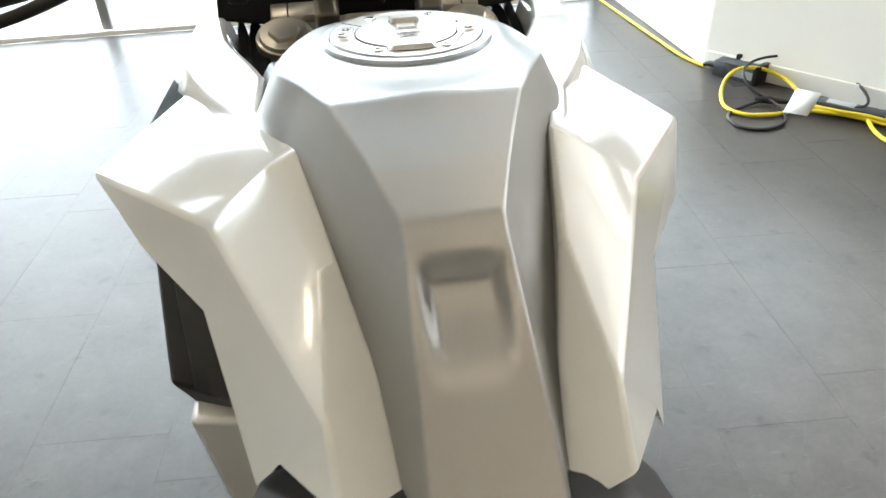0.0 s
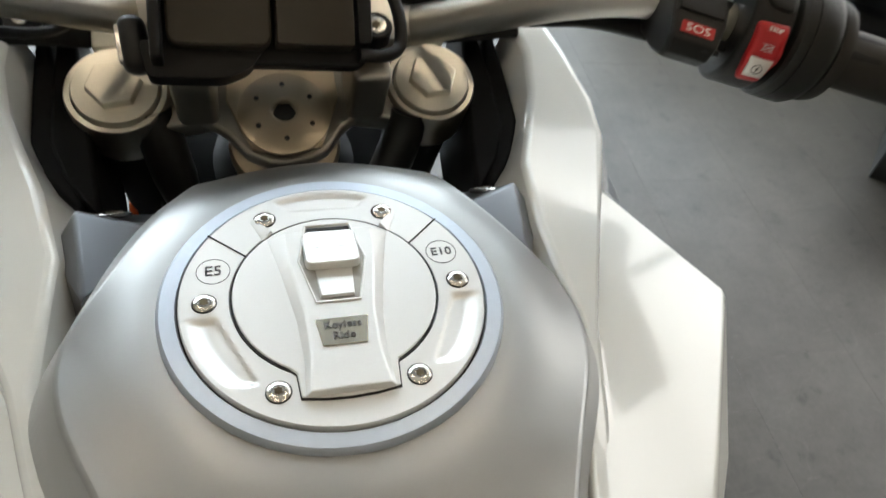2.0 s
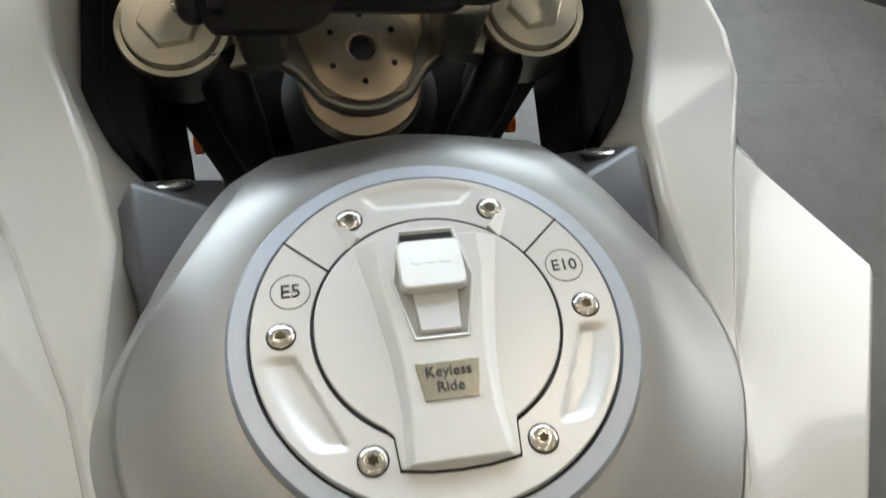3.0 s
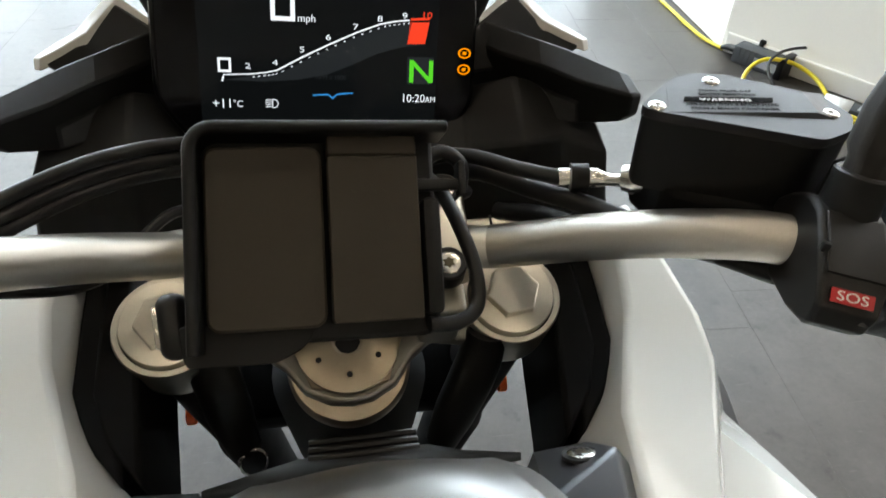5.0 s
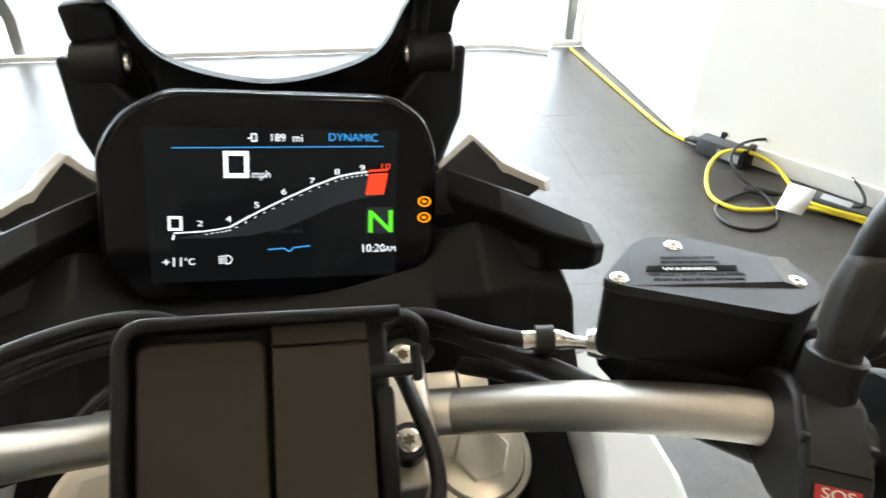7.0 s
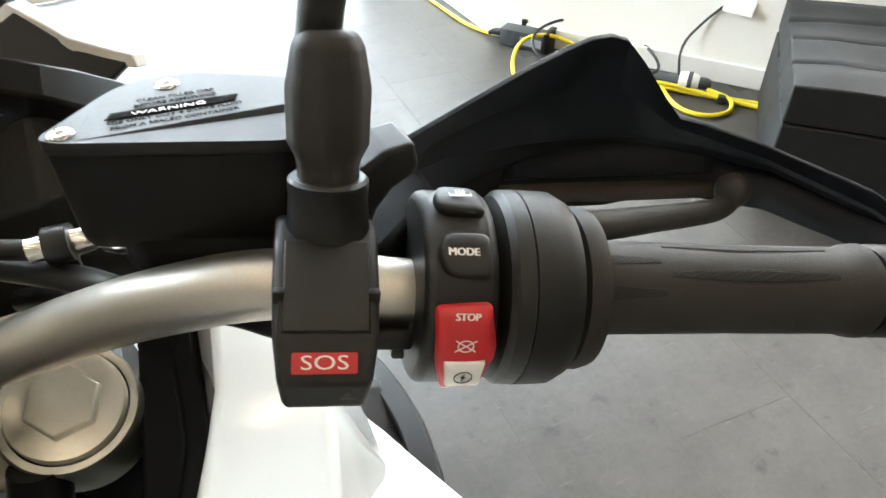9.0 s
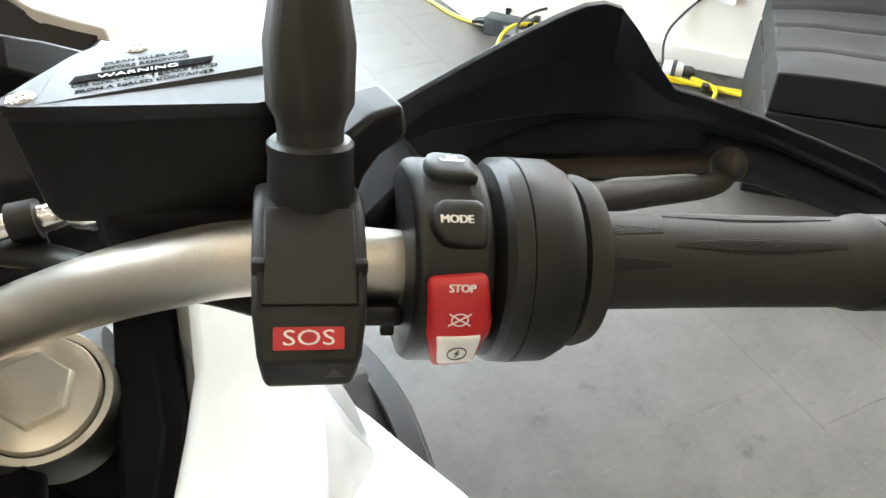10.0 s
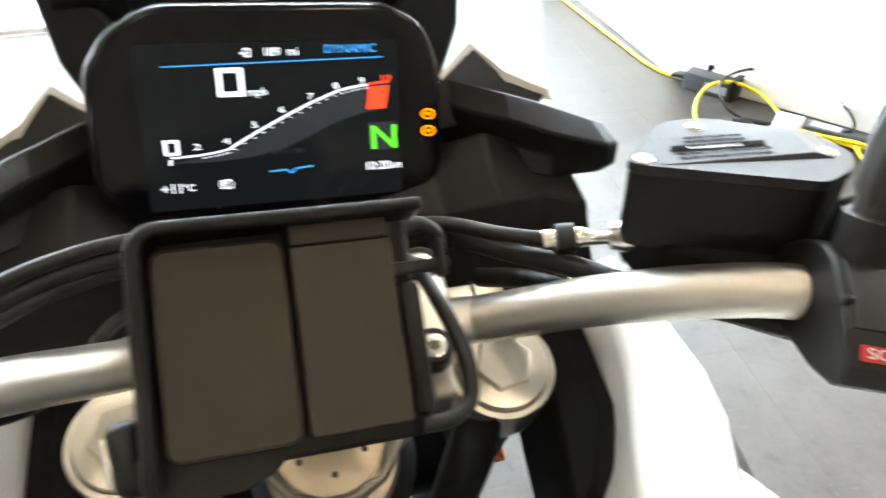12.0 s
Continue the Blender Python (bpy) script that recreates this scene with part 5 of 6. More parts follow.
part("brake_fitting", tube([(0.1085, 0.2215, 1.0812), (0.1160, 0.2205, 1.0816), (0.1235, 0.2190, 1.0820), (0.1280, 0.2172, 1.0823), (0.1330, 0.2135, 1.0836), (0.1400, 0.2060, 1.0880)], [0.0050, 0.0050, 0.0052, 0.0052, 0.0034, 0.0034], 12, 4), STEEL, bike, "bright brake line fitting")
part("line_clip", tube([(0.1150, 0.2207, 1.0815), (0.1240, 0.2190, 1.0820)], 0.0074, 16, 3), BLACK2, bike, "black rubber line clip")
part("clip_strap", block((0.009, 0.004, 0.016), pose(0.1195, 0.2170, 1.0720), edge=0.0012), BLACK2, bike)
part("brake_line", tube([(0.110, 0.2215, 1.0812), (0.090, 0.232, 1.081), (0.066, 0.252, 1.078), (0.045, 0.262, 1.070), (0.02, 0.27, 1.045), (0.0, 0.272, 1.01)], 0.0042, 12, 8), BLACK2, bike, "black brake hose")
part("throttle_loom", tube([(0.150, 0.168, 1.078), (0.125, 0.205, 1.072), (0.098, 0.235, 1.066), (0.070, 0.255, 1.066), (0.04, 0.266, 1.055), (0.01, 0.272, 1.02)], 0.0055, 12, 8), BLACK2, bike, "black cable loom")
part("throttle_loom", tube([(0.185, 0.135, 1.083), (0.165, 0.168, 1.072), (0.135, 0.200, 1.055), (0.110, 0.235, 1.045), (0.09, 0.262, 1.03)], 0.0055, 12, 8), BLACK2, bike, "black cable loom")
for z, r in ((1.090, 0.0042), (1.083, 0.0042), (1.098, 0.0035)):
    part("clutch_loom", tube([(-0.045, 0.262, 1.062 + (z - 1.09)), (-0.075, 0.256, z - 0.006), (-0.120, 0.236, z), (-0.165, 0.205, z - 0.004), (-0.205, 0.165, z - 0.006)], r, 12, 8), BLACK2, bike, "black clutch cable")

# ---- right hand controls ----
G0, G1 = Vector((0.186, 0.136, 1.101)), Vector((0.412, 0.061, 1.0635))
GD = (G1 - G0).normalized()


def along(d, up=(0.0, 0.55, 0.83)):
    """A pose on the grip's axis d metres from its inner end: z runs out along the grip, x points up and away from the rider."""
    d = d if d < 0.0285 else d + 0.0015 if d < 0.0555 else 0.059 + (d - 0.0555) * 1.2 if d < 0.09 else d + 0.0104
    p = G0 + GD * d
    z = GD
    x = Vector(up) - z * Vector(up).dot(z)
    x.normalize()
    y = z.cross(x)
    m = Matrix((x, y, z)).transposed().to_4x4()
    m.translation = p
    return m


GRIP = part("grip", turned([(0.0150, 0.094), (0.0166, 0.098), (0.0160, 0.104), (0.0160, 0.120), (0.0158, 0.150), (0.0160, 0.190), (0.0160, 0.197), (0.0172, 0.200), (0.0176, 0.204), (0.010, 0.205)], along(0), 40), RUBBER, bike, "dark rubber heated grip with knurled inlays")
def knurl_material():
    """Rubber with fine crossed knurling."""
    m = material("knurled_rubber", (0.012, 0.0115, 0.011), 0.6, spec=0.3)
    t = m.node_tree
    tc = [n for n in t.nodes if n.type == "TEX_COORD"][0]
    ch = t.nodes.new("ShaderNodeTexVoronoi")
    ch.inputs["Scale"].default_value, ch.inputs["Randomness"].default_value = 900, 0.15
    t.links.new(tc.outputs["Object"], ch.inputs["Vector"])
    bp = t.nodes.new("ShaderNodeBump")
    bp.inputs["Strength"].default_value, bp.inputs["Distance"].default_value = 0.45, 0.0004
    t.links.new(ch.outputs["Distance"], bp.inputs["Height"])
    t.links.new(bp.outputs[0], t.nodes["Principled BSDF"].inputs["Normal"])
    return m


KNURL = knurl_material()
for a0, d0, d1, w in ((66, 0.112, 0.176, 0.0024), (48, 0.090, 0.109, 0.0022), (88, 0.090, 0.110, 0.0030), (20, 0.112, 0.176, 0.0024)):
    rows, n = [], 18
    pointed = d1 - d0 > 0.03
    for k in range(n + 1):
        f = k / n
        ww = w * (0.25 + 0.75 * math.sin(math.pi * f)) if pointed else w * (1 - 0.55 * f)
        rows.append([along(d0 + (d1 - d0) * f) @ pose(0, 0, 0, 0, 0, a0 + math.degrees(j / 4 * ww / 0.0155)) @ Vector((0.01622 if abs(j) < 4 else 0.0155, 0, 0)) for j in range(-4, 5)])
    part("grip_inlay", loft(rows, caps=False), KNURL, GRIP)
    for e in (0, 8):
        part("inlay_groove", tube([r[e] + (r[4] - r[e]).normalized() * 0.0001 for r in rows[::3]], 0.0005, 6, 3), DARKGAP, GRIP)
part("bar_end", turned([(0.0165, 0.207), (0.0175, 0.210), (0.0175, 0.239), (0.0150, 0.245), (0.006, 0.246)], along(0), 32), BLACK2, bike, "black bar end weight")
part("grip_flange", turned([(0.0155, 0.0875), (0.0265, 0.0895), (0.0275, 0.0925), (0.0264, 0.0962), (0.0165, 0.0992)], along(0), 48), RUBBER, bike, "rubber grip flange")
coll = part("throttle_housing", turned([(0.024, 0.0598), (0.0268, 0.0623), (0.0298, 0.0631), (0.0317, 0.0652), (0.0320, 0.0700), (0.0315, 0.0703), (0.0315, 0.0705), (0.0321, 0.0708), (0.0318, 0.0816), (0.0294, 0.0863), (0.02, 0.0872)], along(0), 64), GREYBLACK, bike, "black throttle housing", smooth=30)
SR = 0.0308
sw = part("switch_housing", prism([(SR * math.cos(radians(a)), SR * math.sin(radians(a))) for a in range(0, 360, 8)], 0.0222, along(0.0363)), GREYBLACK, bike, "black switch housing with red engine switch", bevel=0.003, segments=3)


def on_switch(angle, d, lift=0.0):
    """A pose on the switch housing: x along the grip, y round it upwards, z out of the surface."""
    m = along(d) @ pose(0, 0, 0, 0, 0, angle) @ pose(SR + lift, 0, 0)
    r = m.to_3x3()
    f = Matrix((r.col[2], -r.col[1], r.col[0])).transposed().to_4x4()
    f.translation = m.translation
    return f


def pillow_key(outline, lift, mat, parent, name, label="", corner=0.003, soft=0.0012):
    """A cushion-shaped key that follows the housing's curve; outline: pairs of angle and place along the grip."""
    flat = [(radians(a) * SR, d) for a, d in outline]
    ring = round_poly(flat, corner, 5)
    cx, cy = sum(p[0] for p in ring) / len(ring), sum(p[1] for p in ring) / len(ring)
    reach = min(math.hypot(x - cx, y - cy) for x, y in ring)
    rows = []
    for inset, up in ((0.0, -0.001), (0.0, lift * 0.45), (soft * 0.3, lift * 0.80), (soft, lift * 0.97), (soft * 2.0, lift * 1.02), (reach * 0.6, lift * 1.04), (reach * 0.985, lift * 1.05)):
        k = 1 - inset / reach
        rows.append([along(cy + (y - cy) * k) @ Vector(((SR + up) * math.cos((cx + (x - cx) * k) / SR), (SR + up) * math.sin((cx + (x - cx) * k) / SR), 0)) for x, y in ring])
    return part(name, loft(rows, closed=True), mat, parent, label, smooth=60)


def bold_text(text, size, m, mat):
    for dx in (-0.05, 0.05):
        lettering(text, size, m @ pose(dx * size, 0, 0), mat, sw, "switch_text", 0.0002)


pillow_key([(15, 0.0425), (18, 0.0545), (42, 0.0553), (40, 0.0415), (29, 0.0397)], 0.0030, GREYBLACK, sw, "heating_button", "black grip heating button")
for k in range(3):
    part("heat_mark", prism(rounded(0.0006, 0.0022, 0.0002, 2, -0.0010 + 0.0011 * k, 0.0006), 0.0002, on_switch(28.5, 0.0480, 0.0035)), PRINT, sw)
part("heat_mark", prism([(-0.0034, 0.0004), (-0.0034, -0.0016), (0.0034, -0.0016), (0.0034, 0.0004), (0.0030, -0.0008), (-0.0030, -0.0008)], 0.0002, on_switch(28.5, 0.0480, 0.0035)), PRINT, sw)
pillow_key([(54, 0.0418), (54, 0.0552), (79, 0.0553), (78, 0.0430), (67, 0.0392)], 0.0026, GREYBLACK, sw, "mode_button", "black mode button")
bold_text("MODE", 0.0032, on_switch(65.5, 0.0467, 0.0028), PRINT)
pillow_key([(92, 0.0388), (90, 0.0554), (118, 0.0556), (146, 0.0553), (149, 0.0436), (126, 0.0404)], 0.0040, RED, sw, "engine_switch", "red engine stop and start switch", corner=0.0024, soft=0.0014)
bold_text("STOP", 0.0030, on_switch(96.5, 0.0477, 0.0043), PRINT)
f = on_switch(111, 0.0478, 0.0043)
part("stop_mark", turned([(0.0022, 0), (0.0022, 0.0002), (0.0019, 0.0002), (0.0019, 0)], f @ Matrix.Diagonal((1.1, 0.9, 1, 1)), 24, caps=False), PRINT, sw)
for a in (31, -31):
    part("stop_mark", prism(rounded(0.0072, 0.0003, 0.0001, 1), 0.0002, f @ pose(0, 0, 0, 0, 0, a)), PRINT, sw)
pillow_key([(120, 0.0420), (119.5, 0.0546), (138, 0.0544), (139.5, 0.0440)], 0.0048, PRINT, sw, "start_plate", "white start plate", corner=0.0008, soft=0.0003)
f = on_switch(129.5, 0.0485, 0.0052) @ Matrix.Scale(1.25, 4)
part("start_mark", turned([(0.0022, 0), (0.0022, 0.0002), (0.0020, 0.0002), (0.0020, 0)], f, 24, caps=False), DARKPRINT, sw)
part("start_mark", prism([(0.0003, 0.0014), (-0.0006, -0.0001), (0.0, -0.0001), (-0.0003, -0.0014), (0.0006, 0.0002), (0.0, 0.0002)], 0.0002, f), DARKPRINT, sw)

# emergency call unit with its flap
def sos_ring(d, scale=1.0):
    prof = [(0.0175, -0.020), (0.021, -0.006), (0.0215, 0.004), (0.0205, 0.012), (0.0150, 0.0215), (0.0030, 0.0300), (-0.0100, 0.0360), (-0.0215, 0.0385), (-0.0285, 0.0345), (-0.0305, 0.0270), (-0.0270, 0.0130), (-0.0200, 0.000), (-0.0150, -0.012), (-0.004, -0.0215), (0.008, -0.0225)]
    # the lower end narrows
    return [along(0.0103 + (d - 0.0103) * (1 - 0.24 * max(0, min(1, (-0.006 - x) / 0.024)) ** 1.6)) @ Vector((x * scale, y * scale, 0)) for x, y in prof]


sos = part("call_unit", loft([sos_ring(-0.0044, 0.95), sos_ring(-0.0026), sos_ring(0.0232), sos_ring(0.0250, 0.95)], closed=True), GREYBLACK, bike, "dark grey emergency call unit with a red plate", smooth=30, bevel=0.0024, segments=3)
flap_prof = [(0.0140, 0.0200), (0.0020, 0.0285), (-0.0080, 0.0330), (-0.0077, 0.0364), (0.0034, 0.0315), (0.0158, 0.0224)]
part("call_flap", loft([[along(d) @ Vector((x, y, 0)) for x, y in flap_prof] for d in (-0.0014, 0.0220)], closed=True), GREYBLACK, sos, bevel=0.0006)
part("flap_gap", loft([[along(d) @ Vector(p) for p in ((-0.0081, 0.0340, 0), (-0.0081, 0.0357, 0), (-0.0092, 0.0361, 0), (-0.0092, 0.0344, 0))] for d in (-0.0016, 0.0222)], closed=True), DARKGAP, sos)
for d in (-0.0021, 0.0227):
    part("flap_slot", loft([[along(dd) @ Vector(p) for p in ((-0.0002, 0.0300, 0), (0.0000, 0.0324, 0), (-0.0088, 0.0362, 0), (-0.0088, 0.0338, 0))] for dd in (d - 0.0005, d + 0.0005)], closed=True), DARKGAP, sos)
    part("flap_hinge", block((0.0042, 0.0030, 0.0034), along(d + (0.0004 if d > 0 else -0.0004)) @ pose(0.0012, 0.0314, 0, 0, 0, 26), edge=0.0008), GREYBLACK, sos)
q0 = along(0.0099) @ Vector((-0.0155, 0.0385, 0))
SOSF = frame_of(q0, GD, tuple((along(0) @ Vector((0.0125, -0.003, 0)) - along(0).translation)))
part("call_plate", prism(rounded(0.0172, 0.0056, 0.0004, 2), 0.0004, SOSF @ pose(0, 0, -0.0002)), RED, sos, "red emergency call plate")
lettering("SOS", 0.0054, SOSF @ pose(0, 0, 0.0003), PRINT, sos, "switch_text", 0.0002, stretch=1.38)
part("call_arrow", prism([(-0.0022, -0.0006), (0.0022, -0.0006), (0, 0.0012)], 0.0003, SOSF @ pose(0.0062, -0.0088, -0.0008, -18)), BLACK2, sos)
part("housing_clip", block((0.003, 0.003, 0.004), along(0.0315) @ pose(-0.0195, 0.012, 0), edge=0.0008), BLACK2, bike)
part("housing_web", block((0.006, 0.010, 0.014), along(0.0290) @ pose(-0.0150, 0.010, 0), edge=0.0015), BLACK2, bike)

# mirror stalk
STALK = frame_of((0.1990, 0.1305, 1.1190), (0.98, 0.0, -0.19), (0.05, 0.975, -0.215))
stalk = part("mirror_stalk", turned([(0.0124, -0.018), (0.0121, 0.0020), (0.0113, 0.0140), (0.0116, 0.0150), (0.0116, 0.0178), (0.0106, 0.0188), (0.0088, 0.0186)], STALK, 40), GREYBLACK, bike, "black rubber-booted mirror stalk", smooth=40)
part("stalk_gap", turned([(0.0122, -0.0165), (0.0134, -0.0165), (0.0134, -0.0060), (0.0122, -0.0060)], STALK, 40, caps=False), DARKGAP, stalk)
part("stalk_boot", turned([(0.0094, 0.0120), (0.0092, 0.0215), (0.0096, 0.0240), (0.0119, 0.0285), (0.0122, 0.0440), (0.0104, 0.0540), (0.0098, 0.0565), (0.0072, 0.0592)], STALK @ pose(0, 0, 0, 0, 0, 22.5), 8), RUBBER, stalk, "black rubber boot", smooth=25, bevel=0.0022, segments=3)
part("stalk_rod", tube([(0.2045, 0.1415, 1.160), (0.2075, 0.1440, 1.174), (0.2150, 0.148, 1.190), (0.240, 0.158, 1.207), (0.280, 0.172, 1.225), (0.32, 0.185, 1.242)], 0.0062, 16, 8), BLACK2, stalk)
bm = loft([[(0.30, 0.190, 1.235), (0.40, 0.205, 1.250), (0.42, 0.210, 1.300), (0.40, 0.205, 1.315), (0.31, 0.190, 1.300)], [(0.31, 0.215, 1.245), (0.39, 0.230, 1.258), (0.405, 0.235, 1.295), (0.39, 0.230, 1.305), (0.32, 0.215, 1.292)]], closed=True)
part("mirror_head", bm, BLACK2, bike, "black mirror housing", bevel=0.006)

# hand guard and brake lever
LEV = tube([(0.2216, 0.1593, 1.0968), (0.2549, 0.1469, 1.0917), (0.3009, 0.1385, 1.0814), (0.3491, 0.1484, 1.0618), (0.3972, 0.1561, 1.0455), (0.4125, 0.1595, 1.0465)], [0.008, 0.0075, 0.0066, 0.0060, 0.0056, 0.0058], 16, 8, flat=0.75)
lever = part("brake_lever", LEV, RUBBER, bike, "dark brake lever with a ball end")
bm = bmesh.new()
bmesh.ops.create_uvsphere(bm, u_segments=20, v_segments=12, radius=0.0088, matrix=pose(0.4128, 0.1612, 1.0490))
part("lever_ball", bm, RUBBER, lever)
top_edge = [(0.241, 0.1693, 1.1214), (0.2685, 0.1764, 1.1248), (0.3009, 0.1886, 1.1258), (0.3301, 0.2003, 1.125), (0.3494, 0.2068, 1.1241), (0.3621, 0.2092, 1.1221), (0.3732, 0.2108, 1.1174), (0.3814, 0.2054, 1.1066), (0.3894, 0.1955, 1.0907), (0.3953, 0.1901, 1.0814), (0.4063, 0.1828, 1.0783), (0.4295, 0.164, 1.07), (0.4548, 0.1197, 1.0614), (0.458, 0.0801, 1.056)]
mid_edge = [(0.245, 0.1858, 1.1016), (0.2709, 0.1982, 1.1026), (0.3019, 0.2089, 1.1011), (0.3317, 0.2174, 1.0984), (0.3522, 0.2208, 1.096), (0.3662, 0.2217, 1.0936), (0.3811, 0.2208, 1.0893), (0.3908, 0.2159, 1.0836), (0.3993, 0.2086, 1.0755), (0.406, 0.2035, 1.0702), (0.4161, 0.1951, 1.067), (0.4398, 0.1716, 1.0592), (0.4619, 0.1219, 1.0518), (0.464, 0.0801, 1.048)]
low_edge = [(0.2516, 0.1988, 1.0668), (0.2745, 0.2129, 1.0617), (0.3045, 0.2237, 1.0581), (0.3346, 0.2318, 1.0548), (0.3556, 0.2348, 1.0528), (0.37, 0.2354, 1.0514), (0.3876, 0.2324, 1.0496), (0.4002, 0.2268, 1.0482), (0.4092, 0.2196, 1.0472), (0.4164, 0.2132, 1.0464), (0.4256, 0.2032, 1.0456), (0.448, 0.176, 1.044), (0.466, 0.122, 1.04), (0.468, 0.08, 1.04)]

def between(a, b, f):
    return tuple(p + (q - p) * f for p, q in zip(a, b))


inner_mid = [(x - 0.002, y - 0.0045, z - 0.002) for x, y, z in mid_edge]
inner_low = [(x - 0.004, y - 0.010, z + 0.004) for x, y, z in low_edge]
fold = [between(a, b, f) for a, b, f in zip(inner_mid, inner_low, (0.10, 0.26, 0.45, 0.62, 0.72, 0.78, 0.78, 0.72, 0.58, 0.44, 0.34, 0.25, 0.2, 0.2))]
lip = (0.001, 0.003, 0.005, 0.006, 0.006, 0.006, 0.006, 0.006, 0.006, 0.005, 0.004, 0.002, 0.001, 0.0)
guard_rows = [low_edge, mid_edge, top_edge, [(x * 0.999, y - 0.0025, z - 0.001) for x, y, z in top_edge], inner_mid, [(x, y - d, z) for (x, y, z), d in zip(fold, lip)], [(x, y - d * 0.9, z - 0.0015) for (x, y, z), d in zip(fold, lip)], [(x, y + d * 0.6, z - 0.0025) for (x, y, z), d in zip(fold, lip)], inner_low]
guard = part("hand_guard", loft(guard_rows, caps=False), GUARD, bike, "dark plastic hand guard over the lever", smooth=35, bevel=0.0012)
drop = (0.003, 0.007, 0.014, 0.024, 0.030, 0.034, 0.035, 0.031, 0.027, 0.024, 0.020, 0.017, 0.012, 0.008)
skirt = part("guard_skirt", loft([[(x - 0.001, y - 0.003, z + 0.004) for x, y, z in low_edge], [(x - 0.003, y - 0.006, z - d * 0.6) for (x, y, z), d in zip(low_edge, drop)], [(x - 0.006, y - 0.014, z - d) for (x, y, z), d in zip(low_edge, drop)]], caps=False), GUARD, guard, smooth=50)
thick(skirt, 0.003)
liner = part("guard_liner", loft([curve_points(r, 4) for r in ([(0.3184, 0.227, 1.0683), (0.3468, 0.2298, 1.062), (0.384, 0.2261, 1.0558), (0.4093, 0.2115, 1.0564), (0.4284, 0.1932, 1.0586)], [(0.3179, 0.2254, 1.0584), (0.3464, 0.2275, 1.0507), (0.3839, 0.2232, 1.0435), (0.4097, 0.2085, 1.0446), (0.4293, 0.1908, 1.0484)], [(0.314, 0.2184, 1.0519), (0.3421, 0.22, 1.0436), (0.3793, 0.2155, 1.0362), (0.405, 0.2012, 1.0378), (0.4247, 0.1842, 1.0427)])], caps=False), GUARD, guard, "dark inner panel", smooth=60)
thick(liner, 0.002)
sill = part("guard_sill", loft([curve_points(r, 4) for r in ([(0.311, 0.2136, 1.0529), (0.3387, 0.215, 1.0444), (0.3752, 0.2104, 1.0368), (0.4005, 0.1962, 1.0381), (0.4199, 0.1793, 1.0427)], [(0.3079, 0.2079, 1.0463), (0.3354, 0.2091, 1.0375), (0.3717, 0.2042, 1.0295), (0.397, 0.1902, 1.0312), (0.4166, 0.1739, 1.0366)])], caps=False), PAD, guard, "brown-black inner sill", smooth=60)
thick(sill, 0.002)

# ---- left hand controls ----
H0, H1 = Vector(LBAR[4]), Vector(LBAR[7])
HD = (H1 - H0).normalized()


def along_left(d):
    x = Vector((0, 0.55, 0.83)) - HD * Vector((0, 0.55, 0.83)).dot(HD)
    x.normalize()
    m = Matrix((x, HD.cross(x), HD)).transposed().to_4x4()
    m.translation = H0 + HD * d
    return m


part("grip", turned([(0.0150, 0.086), (0.0160, 0.088), (0.0163, 0.110), (0.0158, 0.140), (0.0163, 0.186), (0.0176, 0.190), (0.010, 0.194)], along_left(0), 40), RUBBER, bike, "dark rubber heated grip")
part("bar_end", turned([(0.0165, 0.196), (0.0175, 0.199), (0.0175, 0.228), (0.0150, 0.234), (0.006, 0.235)], along_left(0), 32), BLACK2, bike, "black bar end weight")
lsw = part("switch_housing", turned([(0.020, 0.020), (0.029, 0.022), (0.0305, 0.030), (0.0305, 0.062), (0.028, 0.072), (0.018, 0.080)], along_left(0), 40), GREYBLACK, bike, "black left switch housing")
part("rocker", block((0.010, 0.006, 0.012), along_left(0.050) @ pose(-0.016, -0.027, 0), edge=0.002), DARKRED, lsw, "dark red hazard rocker")
part("clutch_perch", block((0.045, 0.040, 0.030), along_left(-0.004) @ pose(0.004, 0.006, 0), edge=0.006), BLACK2, bike, "black clutch lever perch")
part("clutch_lever", tube([along_left(0.0) @ Vector((0.012, 0.035, 0)), along_left(0.06) @ Vector((0.005, 0.050, 0)), along_left(0.13) @ Vector((-0.002, 0.060, 0)), along_left(0.20) @ Vector((0, 0.066, 0))], [0.008, 0.0075, 0.0065, 0.006], 14, 6, flat=0.7), GREYBLACK, bike, "dark clutch lever")
part("guard_screw", turned([(0.008, 0), (0.008, 0.003), (0, 0.003)], along_left(-0.012) @ pose(-0.010, -0.014, 0, 90, 0, 0), 16), STEEL, bike)
lg = [[(2 * CX - x, y + 0.008, z + 0.004) for x, y, z in r] for r in guard_rows]
part("hand_guard", loft(lg, caps=False), GUARD, bike, "dark plastic hand guard over the lever", smooth=35, bevel=0.0015)
part("clutch_cable", tube([along_left(-0.010) @ Vector((-0.006, 0.02, 0)), (-0.170, 0.190, 1.060), (-0.130, 0.215, 1.040), (-0.095, 0.255, 1.050), (-0.06, 0.27, 1.03)], 0.0032, 10, 8), BLACK2, bike, "thin black clutch cable")

# ---- things on the floor by the wall ----
YELLOW = material("yellow_cable_sheath", (0.78, 0.62, 0.03), 0.42, grain=0.05, vary=0.05)
CABLEBLK = material("black_cable_sheath", (0.02, 0.02, 0.02), 0.5, vary=0.1)
PAPER = material("white_paper_tag", (0.80, 0.80, 0.78), 0.7, vary=0.03)
FOAM = material("black_foam_vinyl", (0.011, 0.0113, 0.011), 0.58, spec=0.32, grain=0.2, grain_size=60, vary=0.2, vary_size=4, bump=0.4, bump_size=90)
